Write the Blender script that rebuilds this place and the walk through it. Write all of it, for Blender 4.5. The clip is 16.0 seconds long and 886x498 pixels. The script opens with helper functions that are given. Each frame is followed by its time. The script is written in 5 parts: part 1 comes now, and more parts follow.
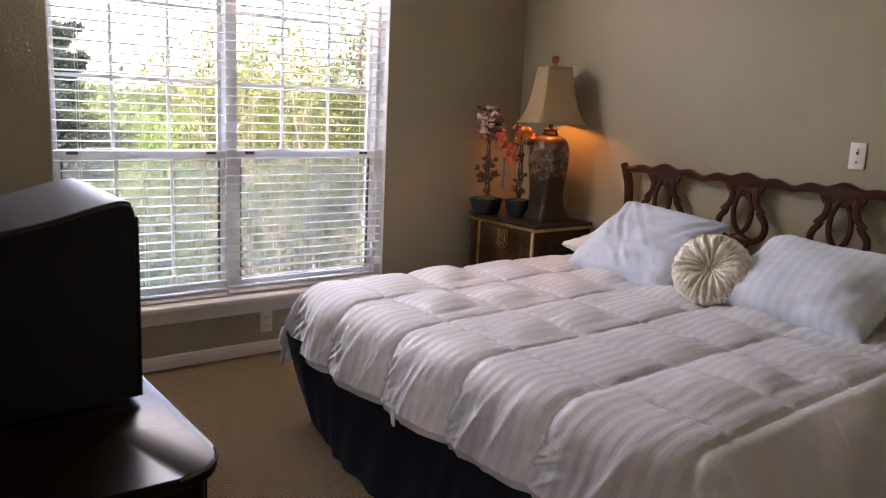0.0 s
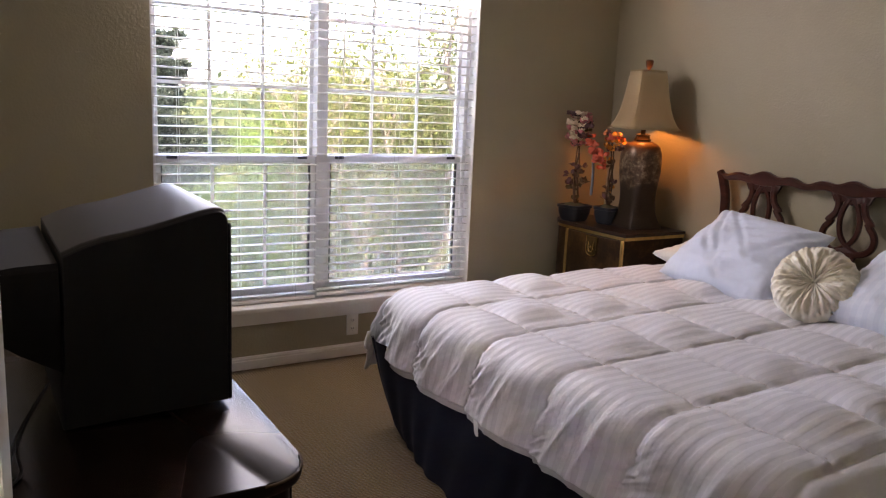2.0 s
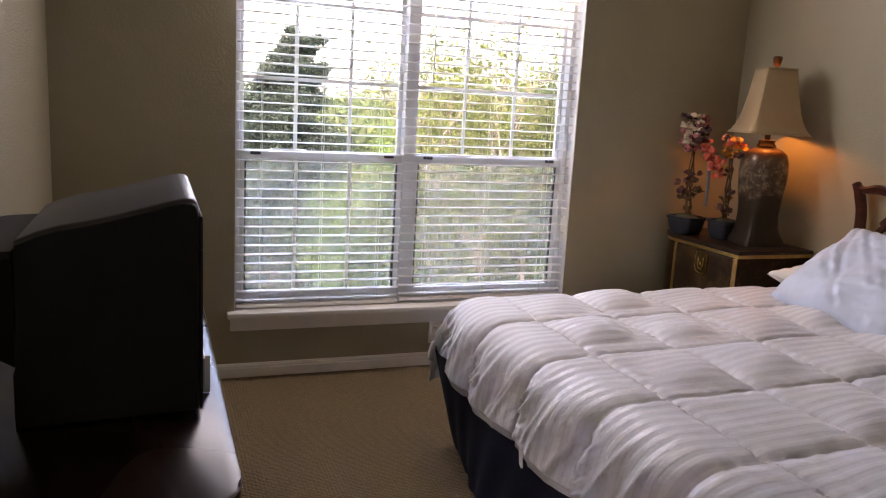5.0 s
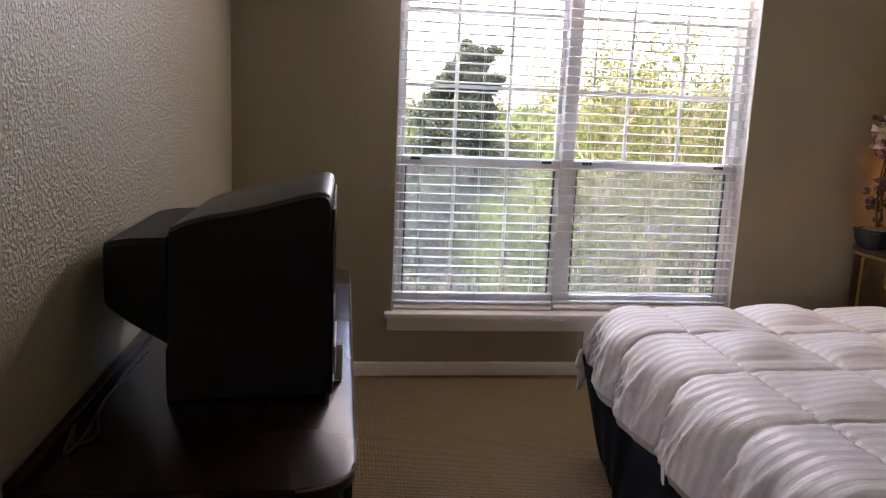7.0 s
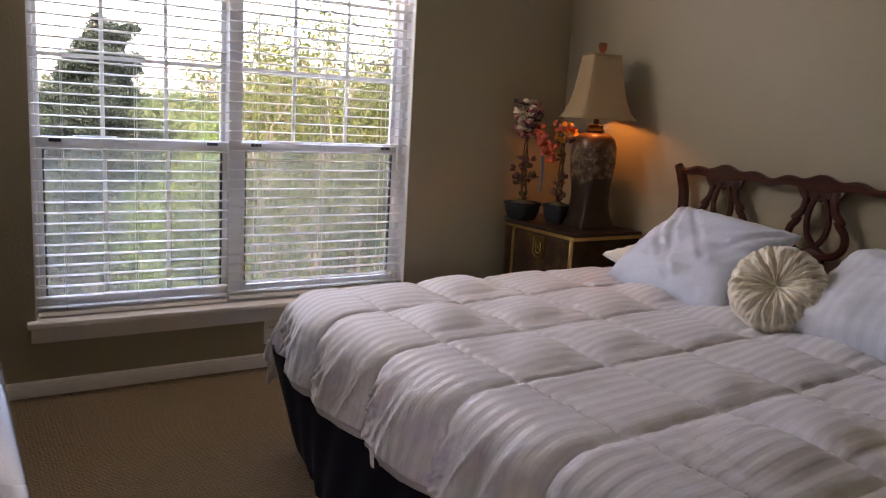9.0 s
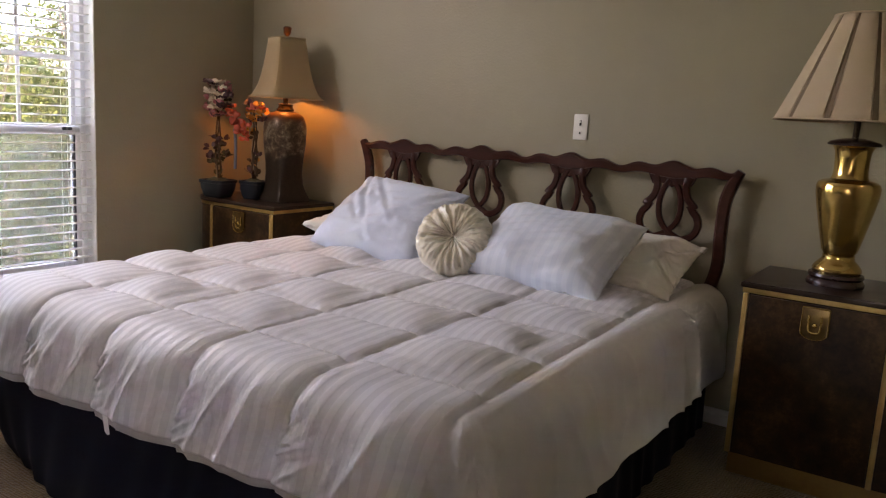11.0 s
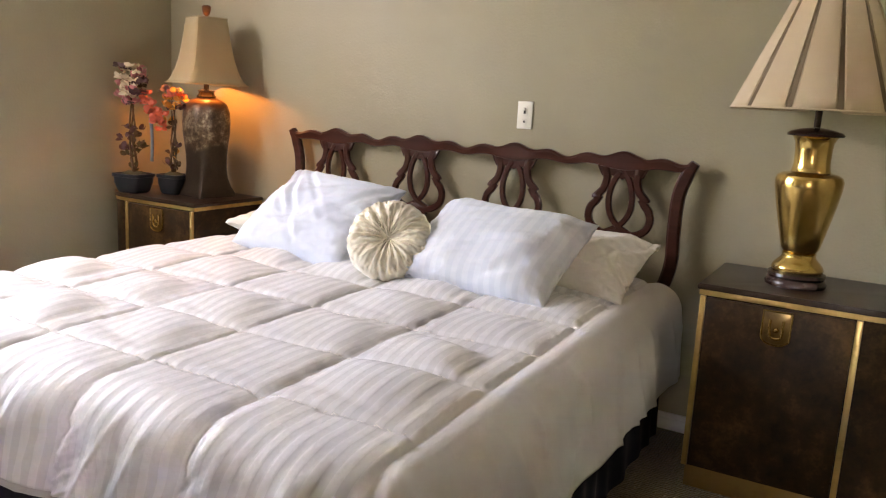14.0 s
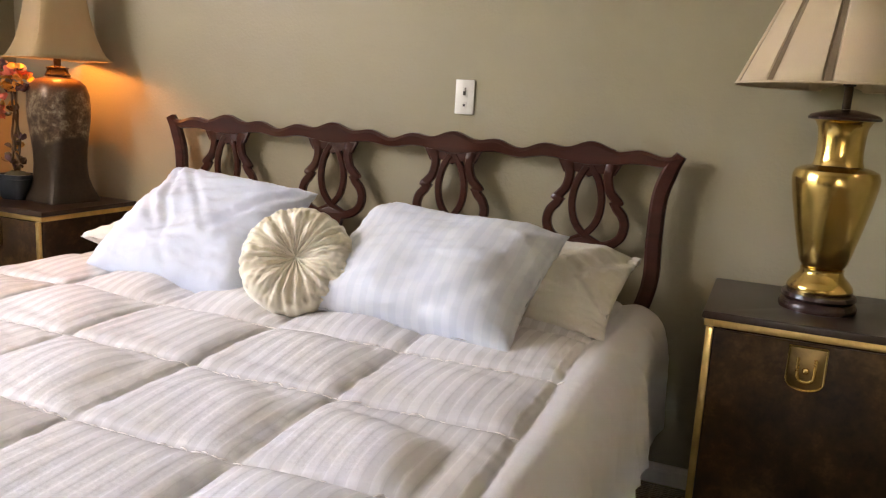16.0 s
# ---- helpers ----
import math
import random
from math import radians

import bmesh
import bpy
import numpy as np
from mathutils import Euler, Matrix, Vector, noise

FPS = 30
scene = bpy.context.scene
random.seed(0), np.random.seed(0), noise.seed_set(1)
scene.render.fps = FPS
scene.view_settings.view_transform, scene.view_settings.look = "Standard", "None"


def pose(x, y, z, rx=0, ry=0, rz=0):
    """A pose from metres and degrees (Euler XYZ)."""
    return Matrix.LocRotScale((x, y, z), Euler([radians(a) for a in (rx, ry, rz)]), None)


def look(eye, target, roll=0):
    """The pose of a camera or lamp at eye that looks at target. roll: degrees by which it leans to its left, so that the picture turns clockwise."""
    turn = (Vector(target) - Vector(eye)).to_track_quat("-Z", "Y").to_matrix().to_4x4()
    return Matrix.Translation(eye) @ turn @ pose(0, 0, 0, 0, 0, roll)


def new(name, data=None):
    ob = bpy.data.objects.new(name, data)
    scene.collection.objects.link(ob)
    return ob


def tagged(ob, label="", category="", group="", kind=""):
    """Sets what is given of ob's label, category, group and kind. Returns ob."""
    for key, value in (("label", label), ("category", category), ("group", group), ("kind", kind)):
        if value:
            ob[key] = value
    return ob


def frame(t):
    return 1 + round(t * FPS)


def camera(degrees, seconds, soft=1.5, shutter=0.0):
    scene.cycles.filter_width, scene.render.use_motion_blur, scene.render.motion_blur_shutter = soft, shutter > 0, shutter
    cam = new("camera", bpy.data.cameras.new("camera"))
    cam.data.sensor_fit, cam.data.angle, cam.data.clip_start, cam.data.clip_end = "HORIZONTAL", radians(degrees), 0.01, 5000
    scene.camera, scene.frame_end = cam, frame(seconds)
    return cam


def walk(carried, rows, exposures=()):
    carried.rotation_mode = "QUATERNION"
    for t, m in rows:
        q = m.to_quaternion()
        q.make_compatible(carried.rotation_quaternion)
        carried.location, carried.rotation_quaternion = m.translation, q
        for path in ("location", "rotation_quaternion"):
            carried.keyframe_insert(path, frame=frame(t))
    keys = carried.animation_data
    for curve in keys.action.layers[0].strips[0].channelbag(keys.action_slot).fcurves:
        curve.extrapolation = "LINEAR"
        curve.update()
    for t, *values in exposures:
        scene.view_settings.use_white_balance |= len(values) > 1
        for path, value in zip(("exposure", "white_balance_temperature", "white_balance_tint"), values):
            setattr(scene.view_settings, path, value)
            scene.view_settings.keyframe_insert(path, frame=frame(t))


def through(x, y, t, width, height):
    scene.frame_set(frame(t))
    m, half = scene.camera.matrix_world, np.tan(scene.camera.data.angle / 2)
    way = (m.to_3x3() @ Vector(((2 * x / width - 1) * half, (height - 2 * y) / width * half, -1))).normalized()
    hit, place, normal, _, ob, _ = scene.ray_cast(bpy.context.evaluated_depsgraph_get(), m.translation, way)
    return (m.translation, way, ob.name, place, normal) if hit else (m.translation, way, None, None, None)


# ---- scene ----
cam = camera(59.4, 16.0, soft=1.2)
PATH = [
    (0, (0.381, 0.487, 1.412), (1.589, 2.039, 1.048), 2.7),
    (0.5, (0.397, 0.496, 1.42), (1.555, 2.085, 1.055), 2.6),
    (1, (0.398, 0.507, 1.427), (1.506, 2.131, 1.06), 2.6),
    (1.5, (0.409, 0.508, 1.41), (1.46, 2.17, 1.046), 2.6),
    (2, (0.395, 0.52, 1.421), (1.423, 2.195, 1.056), 2.6),
    (2.5, (0.424, 0.53, 1.423), (1.432, 2.218, 1.056), 2.7),
    (3, (0.451, 0.536, 1.415), (1.433, 2.239, 1.047), 2.6),
    (3.2, (0.466, 0.558, 1.402), (1.436, 2.268, 1.036), 2.7),
    (5.3, (0.815, 0.592, 1.388), (1.393, 2.472, 1.022), 3.0),
    (5.5, (0.831, 0.586, 1.384), (1.319, 2.491, 1.019), 2.8),
    (6, (0.847, 0.572, 1.384), (1.185, 2.51, 1.019), 2.7),
    (6.5, (0.867, 0.559, 1.375), (1.137, 2.507, 1.013), 2.5),
    (7, (0.878, 0.571, 1.366), (1.138, 2.521, 1.007), 2.5),
    (7.5, (0.883, 0.628, 1.35), (1.172, 2.574, 0.989), 2.6),
    (8, (0.877, 0.678, 1.363), (1.3, 2.598, 1.0), 2.7),
    (8.5, (0.856, 0.736, 1.345), (1.602, 2.556, 0.984), 3.2),
    (8.8, (0.832, 0.746, 1.329), (1.811, 2.459, 0.999), 4.5),
    (9, (0.828, 0.746, 1.317), (1.903, 2.396, 0.973), 3.3),
    (9.5, (0.765, 0.688, 1.306), (2.057, 2.178, 0.974), 3.5),
    (10, (0.687, 0.626, 1.296), (2.119, 1.983, 0.966), 3.5),
    (12.3, (0.449, 0.601, 1.269), (2.248, 1.411, 0.938), 3.8),
    (12.5, (0.442, 0.591, 1.269), (2.248, 1.384, 0.935), 3.8),
    (13, (0.482, 0.611, 1.274), (2.296, 1.38, 0.933), 3.6),
    (13.5, (0.63, 0.658, 1.28), (2.417, 1.483, 0.928), 3.5),
    (14, (0.819, 0.727, 1.305), (2.533, 1.689, 0.936), 3.2),
    (14.5, (1.014, 0.816, 1.305), (2.652, 1.902, 0.931), 2.9),
    (15, (1.192, 0.939, 1.306), (2.876, 1.948, 0.926), 2.9),
    (15.5, (1.325, 1.069, 1.284), (3.097, 1.915, 0.902), 3.0),
    (16, (1.406, 1.11, 1.253), (3.22, 1.864, 0.88), 3.3),
]
EXPOSURES = [(0, 6.24, 7400, 30), (3.2, 6.2, 7400, 30), (7, 6.05, 7600, 30), (8.2, 6.0, 7600, 30), (9.5, 5.6, 7600, 30), (10.2, 5.6, 7600, 30), (12.3, 7.37, 7500, 22), (13.5, 7.37, 7600, 22), (14.5, 7.0, 7700, 22), (15.2, 6.92, 7800, 22), (16, 7.15, 7900, 22)]
walk(cam, [(t, look(eye, target, roll)) for t, eye, target, roll in PATH], EXPOSURES)

# ---- light ----
world = bpy.data.worlds.new("world")
scene.world = world
world.use_nodes = True
wn = world.node_tree
sky = wn.nodes.new("ShaderNodeTexSky")
sky.sky_type = "NISHITA"
sky.sun_disc = False
sky.sun_elevation, sky.sun_rotation = radians(52), radians(200)
sky.air_density, sky.dust_density, sky.ozone_density = 0.8, 4.0, 0.6
SKY_STRENGTH = 0.15
wn.nodes["Background"].inputs["Strength"].default_value = SKY_STRENGTH
wn.links.new(sky.outputs[0], wn.nodes["Background"].inputs["Color"])

sun_data = bpy.data.lights.new("sun", "SUN")
sun_data.energy, sun_data.angle, sun_data.color = 0.5, radians(15), (1.0, 0.97, 0.92)
sun = new("sun", sun_data)
# the sun stands at elevation 52, behind the house
sun.matrix_world = look((-6.0, -16.0, 22.0), (0, 0, 0))

# fill lamp added at the window's head, as if skylight came over the blinds
day_data = bpy.data.lights.new("window_fill", "AREA")
day_data.shape, day_data.size, day_data.size_y = "RECTANGLE", 1.74, 0.16
day_data.energy, day_data.color = 0.48, (0.95, 0.98, 1.0)
day = new("window_fill", day_data)
day.matrix_world = look((2.043, 4.375, 2.13), (2.25, 2.2, 0.85))


# ---- helpers ----
ORIGIN = {}


def thing(name, at, label, category, group="", kind=""):
    ob = new(name)
    ob.location = at
    ob.empty_display_size = 0.1
    ORIGIN[ob.name] = Vector(at)
    return tagged(ob, label, category, group, kind)


def finish(bm, name, material, smooth=None):
    bmesh.ops.recalc_face_normals(bm, faces=bm.faces)
    me = bpy.data.meshes.new(name)
    bm.to_mesh(me)
    bm.free()
    if material:
        me.materials.append(material)
    if smooth is not None:
        me.polygons.foreach_set("use_smooth", [True] * len(me.polygons))
        if smooth < 180:
            me.set_sharp_from_angle(angle=radians(smooth))
    return me


def part(name, bm, material, parent, label="", smooth=40):
    """One mesh, built in world metres, hung under its thing or part."""
    at = ORIGIN[parent.name]
    bm.transform(Matrix.Translation(-at))
    ob = new(name, finish(bm, name, material, smooth))
    ob.parent = parent
    ORIGIN[ob.name] = at
    return tagged(ob, label)


def solid(name, bm, material, label="", category="", kind="", group="", smooth=40, at=None):
    """A top-level mesh of its own."""
    if at is not None:
        bm.transform(Matrix.Translation(-Vector(at)))
    ob = new(name, finish(bm, name, material, smooth))
    if at is not None:
        ob.location = at
    ORIGIN[ob.name] = Vector(at) if at is not None else Vector()
    return tagged(ob, label, category, group, kind)


def box(x0, x1, y0, y1, z0, z1, bevel=0.0, segments=2, bm=None):
    own = bmesh.new()
    m = Matrix.Translation(((x0 + x1) / 2, (y0 + y1) / 2, (z0 + z1) / 2)) @ Matrix.Diagonal((x1 - x0, y1 - y0, z1 - z0, 1))
    bmesh.ops.create_cube(own, size=1, matrix=m)
    if bevel:
        bmesh.ops.bevel(own, geom=own.edges[:], offset=bevel, segments=segments, affect="EDGES", profile=0.5)
    return join(bm, own)


def join(bm, own):
    if bm is None:
        return own
    me = bpy.data.meshes.new("tmp")
    own.to_mesh(me)
    own.free()
    bm.from_mesh(me)
    bpy.data.meshes.remove(me)
    return bm


def loft(rings, closed=True, cap=True, bm=None):
    """Skin a list of rings of equal count."""
    bm = bm or bmesh.new()
    made = [[bm.verts.new(p) for p in ring] for ring in rings]
    n = len(made[0])
    for a, b in zip(made, made[1:]):
        for i in range(n if closed else n - 1):
            j = (i + 1) % n
            bm.faces.new((a[i], a[j], b[j], b[i]))
    if cap and closed:
        bm.faces.new(made[0][::-1])
        bm.faces.new(made[-1])
    return bm


def lathe(profile, x, y, n=40, cap=True, bm=None):
    """profile: rows of radius and height."""
    rings = [[(x + r * math.cos(2 * math.pi * i / n), y + r * math.sin(2 * math.pi * i / n), z) for i in range(n)] for r, z in profile]
    return loft(rings, cap=cap, bm=bm)


def tube(points, radius, n=8, bm=None):
    """A round bar along points; radius: one number or one for each point."""
    pts = [Vector(p) for p in points]
    radii = radius if isinstance(radius, (list, tuple)) else [radius] * len(pts)
    rings, up = [], Vector((0.31, 0.12, 0.94))
    for i, p in enumerate(pts):
        d = (pts[min(i + 1, len(pts) - 1)] - pts[max(i - 1, 0)]).normalized()
        a = d.cross(up)
        if a.length < 0.05:
            a = d.cross(Vector((1, 0, 0)))
        a.normalize()
        b = d.cross(a)
        rings.append([p + (a * math.cos(2 * math.pi * k / n) + b * math.sin(2 * math.pi * k / n)) * radii[i] for k in range(n)])
    return loft(rings, bm=bm)


def slab(outline, axis, lo, hi, bevel=0.0, bm=None):
    """Extrude a flat outline of (a, b) pairs along an axis from lo to hi."""
    own = bmesh.new()

    def put(a, b, c):
        return {"x": (c, a, b), "y": (a, c, b), "z": (a, b, c)}[axis]
    loft([[put(a, b, lo) for a, b in outline], [put(a, b, hi) for a, b in outline]], bm=own)
    if bevel:
        edges = [e for e in own.edges if any(len(f.verts) > 4 for f in e.link_faces)] or own.edges[:]
        bmesh.ops.bevel(own, geom=edges, offset=bevel, segments=2, affect="EDGES", profile=0.5)
    return join(bm, own)


def smooth_line(points, steps=8):
    """A curve through the points (Catmull-Rom)."""
    pts = [Vector(p) for p in points]
    pts = [pts[0] * 2 - pts[1]] + pts + [pts[-1] * 2 - pts[-2]]
    out = []
    for i in range(1, len(pts) - 2):
        p0, p1, p2, p3 = pts[i - 1:i + 3]
        for k in range(steps):
            t = k / steps
            out.append(0.5 * (2 * p1 + (p2 - p0) * t + (2 * p0 - 5 * p1 + 4 * p2 - p3) * t * t + (3 * p1 - p0 - 3 * p2 + p3) * t ** 3))
    out.append(pts[-2])
    return out


# ---- materials ----
class Nodes:
    def __init__(self, name):
        self.m = bpy.data.materials.new(name)
        self.m.use_nodes = True
        self.t = self.m.node_tree
        self.p = self.t.nodes["Principled BSDF"]
        self.c = self.t.nodes.new("ShaderNodeTexCoord").outputs["Object"]

    def node(self, kind, **inputs):
        n = self.t.nodes.new("ShaderNode" + kind)
        for k, v in inputs.items():
            self.put(n.inputs[k.replace("_", " ")], v)
        return n

    def put(self, socket, v):
        if isinstance(v, bpy.types.NodeSocket):
            self.t.links.new(v, socket)
        elif isinstance(v, tuple) and len(v) == 3 and socket.type == "RGBA":
            socket.default_value = (*v, 1)
        else:
            socket.default_value = v

    def noise(self, scale, detail=3.0, rough=0.55, at=None):
        return self.node("TexNoise", Vector=at or self.c, Scale=scale, Detail=detail, Roughness=rough).outputs["Fac"]

    def stretch(self, x, y, z):
        n = self.node("Mapping", Vector=self.c)
        n.inputs["Scale"].default_value = (x, y, z)
        return n.outputs[0]

    def ramp(self, fac, *stops):
        n = self.t.nodes.new("ShaderNodeValToRGB")
        self.put(n.inputs[0], fac)
        e = n.color_ramp.elements
        while len(e) < len(stops):
            e.new(0.5)
        for k, (at, c) in zip(e, stops):
            k.position, k.color = at, (*c, 1)
        return n.outputs[0]

    def mix(self, fac, a, b, how="MIX"):
        n = self.t.nodes.new("ShaderNodeMix")
        n.data_type, n.blend_type = "RGBA", how
        self.put(n.inputs[0], fac), self.put(n.inputs[6], a), self.put(n.inputs[7], b)
        return n.outputs[2]

    def math(self, how, a, b=0.5, c=None):
        n = self.t.nodes.new("ShaderNodeMath")
        n.operation = how
        self.put(n.inputs[0], a), self.put(n.inputs[1], b)
        if c is not None:
            self.put(n.inputs[2], c)
        return n.outputs[0]

    def bump(self, height, strength=0.3, distance=0.002, normal=None):
        n = self.node("Bump", Height=height, Strength=strength, Distance=distance)
        if normal is not None:
            self.put(n.inputs["Normal"], normal)
        return n.outputs[0]

    def set(self, **inputs):
        for k, v in inputs.items():
            self.put(self.p.inputs[k.replace("_", " ")], v)
        return self

    def done(self):
        return self.m


def two_tone(name, a, b, scale, rough=0.5, bump=0.2, fine=120, distance=0.001, **more):
    """A surface that varies in blotches and in fine grain."""
    n = Nodes(name)
    big, small = n.noise(scale, 4), n.noise(fine, 3)
    colour = n.mix(n.math("MULTIPLY_ADD", small, 0.5, n.math("MULTIPLY", big, 0.6)), a, b)
    n.set(Base_Color=colour, Roughness=rough, Normal=n.bump(small, bump, distance), **more)
    return n.done()


def paint_material(name, relief, gloss, size=85):
    n = Nodes(name)
    peel, fine, big = n.noise(size, 2, 0.5), n.noise(330, 2), n.noise(1.3, 3)
    blobs = n.ramp(peel, (0.42, (0, 0, 0)), (0.62, (1, 1, 1)))
    colour = n.mix(big, (0.305, 0.268, 0.18), (0.333, 0.296, 0.202))
    n.set(Base_Color=colour, Roughness=n.math("MULTIPLY_ADD", fine, 0.12, gloss), Normal=n.bump(fine, 0.08, 0.001, n.bump(blobs, relief, 0.0017)))
    n.set(Specular_IOR_Level=0.45)
    return n.done()


def carpet_material():
    n = Nodes("loop_pile_carpet")
    loops = n.node("TexVoronoi", Vector=n.stretch(1, 1.3, 1), Scale=72.0, Randomness=0.35)
    d, big, mid = loops.outputs["Distance"], n.noise(1.6, 4), n.noise(28, 3)
    pile = n.ramp(d, (0.0, (1, 1, 1)), (0.75, (0, 0, 0)))
    colour = n.mix(n.math("MULTIPLY_ADD", big, 0.5, n.math("MULTIPLY", mid, 0.4)), (0.195, 0.126, 0.044), (0.25, 0.168, 0.062))
    # gaps between the loops are mixed darker, pile shade put into the colour
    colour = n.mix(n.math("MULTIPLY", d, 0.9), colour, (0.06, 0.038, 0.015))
    n.set(Base_Color=colour, Roughness=0.95, Normal=n.bump(pile, 1.0, 0.009), Sheen_Weight=0.2)
    return n.done()


def comforter_material():
    """White cotton with glossy satin stripes that run along the bed; the border is plain."""
    n = Nodes("satin_stripe_cotton")
    uv = n.t.nodes.new("ShaderNodeUVMap")
    y = n.node("SeparateXYZ", Vector=uv.outputs[0]).outputs[1]
    wave = n.math("SINE", n.math("MULTIPLY", y, 2 * math.pi / 0.043))
    stripe = n.ramp(n.math("MULTIPLY_ADD", wave, 0.5, 0.5), (0.48, (0, 0, 0)), (0.54, (1, 1, 1)))
    inside = n.math("MULTIPLY", n.math("GREATER_THAN", y, BORDER_S), n.math("LESS_THAN", y, BORDER_N))
    stripe = n.math("ADD", n.math("MULTIPLY", stripe, inside), n.math("MULTIPLY", n.math("SUBTRACT", 1.0, inside), 0.55))
    weave, crease = n.noise(420, 2), n.noise(11, 5, 0.6)
    fine = n.noise(34, 4, 0.6)
    colour = n.mix(stripe, (0.587, 0.587, 0.606), (0.67, 0.67, 0.69))
    colour = n.mix(n.math("MULTIPLY", crease, 0.12), colour, (0.54, 0.52, 0.52))
    rib = n.math("MULTIPLY", n.ramp(n.math("MULTIPLY_ADD", wave, 0.5, 0.5), (0.2, (0, 0, 0)), (0.8, (1, 1, 1))), inside)
    rough = n.math("MULTIPLY_ADD", stripe, -0.3, 0.74)
    n.set(Base_Color=colour, Roughness=rough, Sheen_Weight=0.08, Sheen_Roughness=0.4,
          Normal=n.bump(weave, 0.06, 0.0006, n.bump(fine, 0.16, 0.004, n.bump(rib, 0.45, 0.0022, n.bump(crease, 0.3, 0.01)))))
    return n.done()


def pillow_material(name, a, b, striped=False):
    n = Nodes(name)
    weave, crease, big = n.noise(500, 2), n.noise(16, 5, 0.55), n.noise(3, 2)
    colour = n.mix(big, a, b)
    rough = 0.62
    if striped:
        uv = n.t.nodes.new("ShaderNodeUVMap")
        x = n.node("SeparateXYZ", Vector=uv.outputs[0]).outputs[0]
        wave = n.math("SINE", n.math("MULTIPLY", x, 2 * math.pi / 0.046))
        s = n.ramp(n.math("MULTIPLY_ADD", wave, 0.5, 0.5), (0.4, (0, 0, 0)), (0.6, (1, 1, 1)))
        colour = n.mix(s, colour, n.mix(0.2, colour, (0.86, 0.88, 0.92)))
        rough = n.math("MULTIPLY_ADD", s, -0.15, 0.62)
    n.set(Base_Color=colour, Roughness=rough, Sheen_Weight=0.25, Normal=n.bump(weave, 0.08, 0.0006, n.bump(crease, 0.4, 0.01)))
    return n.done()


def wood_material(name, dark, light, rough=0.28, along="y", coat=0.5, scale=1.0, spec=0.3):
    n = Nodes(name)
    k = {"x": (0.8, 22, 22), "y": (22, 0.8, 22), "z": (22, 22, 0.8)}[along]
    v = n.stretch(*(c * scale for c in k))
    grain, pores, big = n.noise(1.3, 5, 0.6, v), n.noise(6, 3, 0.6, v), n.noise(1.5, 2)
    colour = n.mix(n.ramp(grain, (0.25, (0, 0, 0)), (0.75, (1, 1, 1))), dark, light)
    colour = n.mix(n.math("MULTIPLY", pores, 0.22), colour, tuple(c * 0.5 for c in dark))
    n.set(Base_Color=colour, Roughness=n.math("MULTIPLY_ADD", big, 0.1, rough - 0.05), Coat_Weight=coat, Coat_Roughness=0.2,
          Specular_IOR_Level=spec, Normal=n.bump(pores, 0.03, 0.0004))
    return n.done()


def burl_material():
    n = Nodes("burl_veneer")
    warp = n.noise(5, 5, 0.7)
    spots = n.noise(26, 5, 0.7)
    colour = n.ramp(warp, (0.36, (0.012, 0.0055, 0.002)), (0.5, (0.03, 0.014, 0.0045)), (0.64, (0.085, 0.043, 0.014)))
    colour = n.mix(n.ramp(spots, (0.45, (0, 0, 0)), (0.7, (0.6, 0.6, 0.6))), colour, (0.02, 0.009, 0.004))
    n.set(Base_Color=colour, Roughness=n.math("MULTIPLY_ADD", spots, 0.12, 0.42), Specular_IOR_Level=0.16, Normal=n.bump(spots, 0.03, 0.001))
    return n.done()


def metal_material(name, a, b, rough=0.22, scale=6, spots=0.3):
    n = Nodes(name)
    tarnish, fine = n.noise(scale, 5, 0.65), n.noise(140, 3)
    mask = n.ramp(tarnish, (0.45, (0, 0, 0)), (0.75, (1, 1, 1)))
    n.set(Base_Color=n.mix(mask, a, b), Metallic=1.0, Roughness=n.math("MULTIPLY_ADD", mask, spots, n.math("MULTIPLY_ADD", fine, 0.06, rough)),
          Normal=n.bump(tarnish, 0.04, 0.004))
    return n.done()


def urn_material():
    """Bronzed, crackled glaze, worn pale on the body."""
    n = Nodes("crackled_bronze_glaze")
    cell = n.node("TexVoronoi", Vector=n.c, Scale=90.0)
    cell.feature = "DISTANCE_TO_EDGE"
    crack = n.ramp(cell.outputs["Distance"], (0.0, (1, 1, 1)), (0.09, (0, 0, 0)))
    blot, fine, patch = n.noise(22, 6, 0.75), n.noise(70, 4), n.noise(5, 3)
    height = n.node("SeparateXYZ", Vector=n.c).outputs[2]
    lower = n.ramp(n.math("MULTIPLY_ADD", patch, 0.2, height), (0.33, (1, 1, 1)), (0.37, (0, 0, 0)))
    upper = n.ramp(n.math("MULTIPLY_ADD", patch, 0.1, height), (0.5, (0, 0, 0)), (0.53, (1, 1, 1)))
    colour = n.ramp(blot, (0.36, (0.045, 0.025, 0.014)), (0.5, (0.13, 0.085, 0.05)), (0.6, (0.3, 0.245, 0.165)), (0.72, (0.42, 0.37, 0.28)))
    colour = n.mix(upper, colour, (0.11, 0.05, 0.02))
    colour = n.mix(n.math("MULTIPLY", crack, 0.6), colour, (0.03, 0.018, 0.01))
    colour = n.mix(lower, colour, n.mix(fine, (0.022, 0.015, 0.011), (0.06, 0.04, 0.025)))
    n.set(Base_Color=colour, Roughness=n.math("MULTIPLY_ADD", fine, 0.25, 0.22), Metallic=0.35, Normal=n.bump(crack, -0.2, 0.001, n.bump(blot, 0.2, 0.004)))
    return n.done()


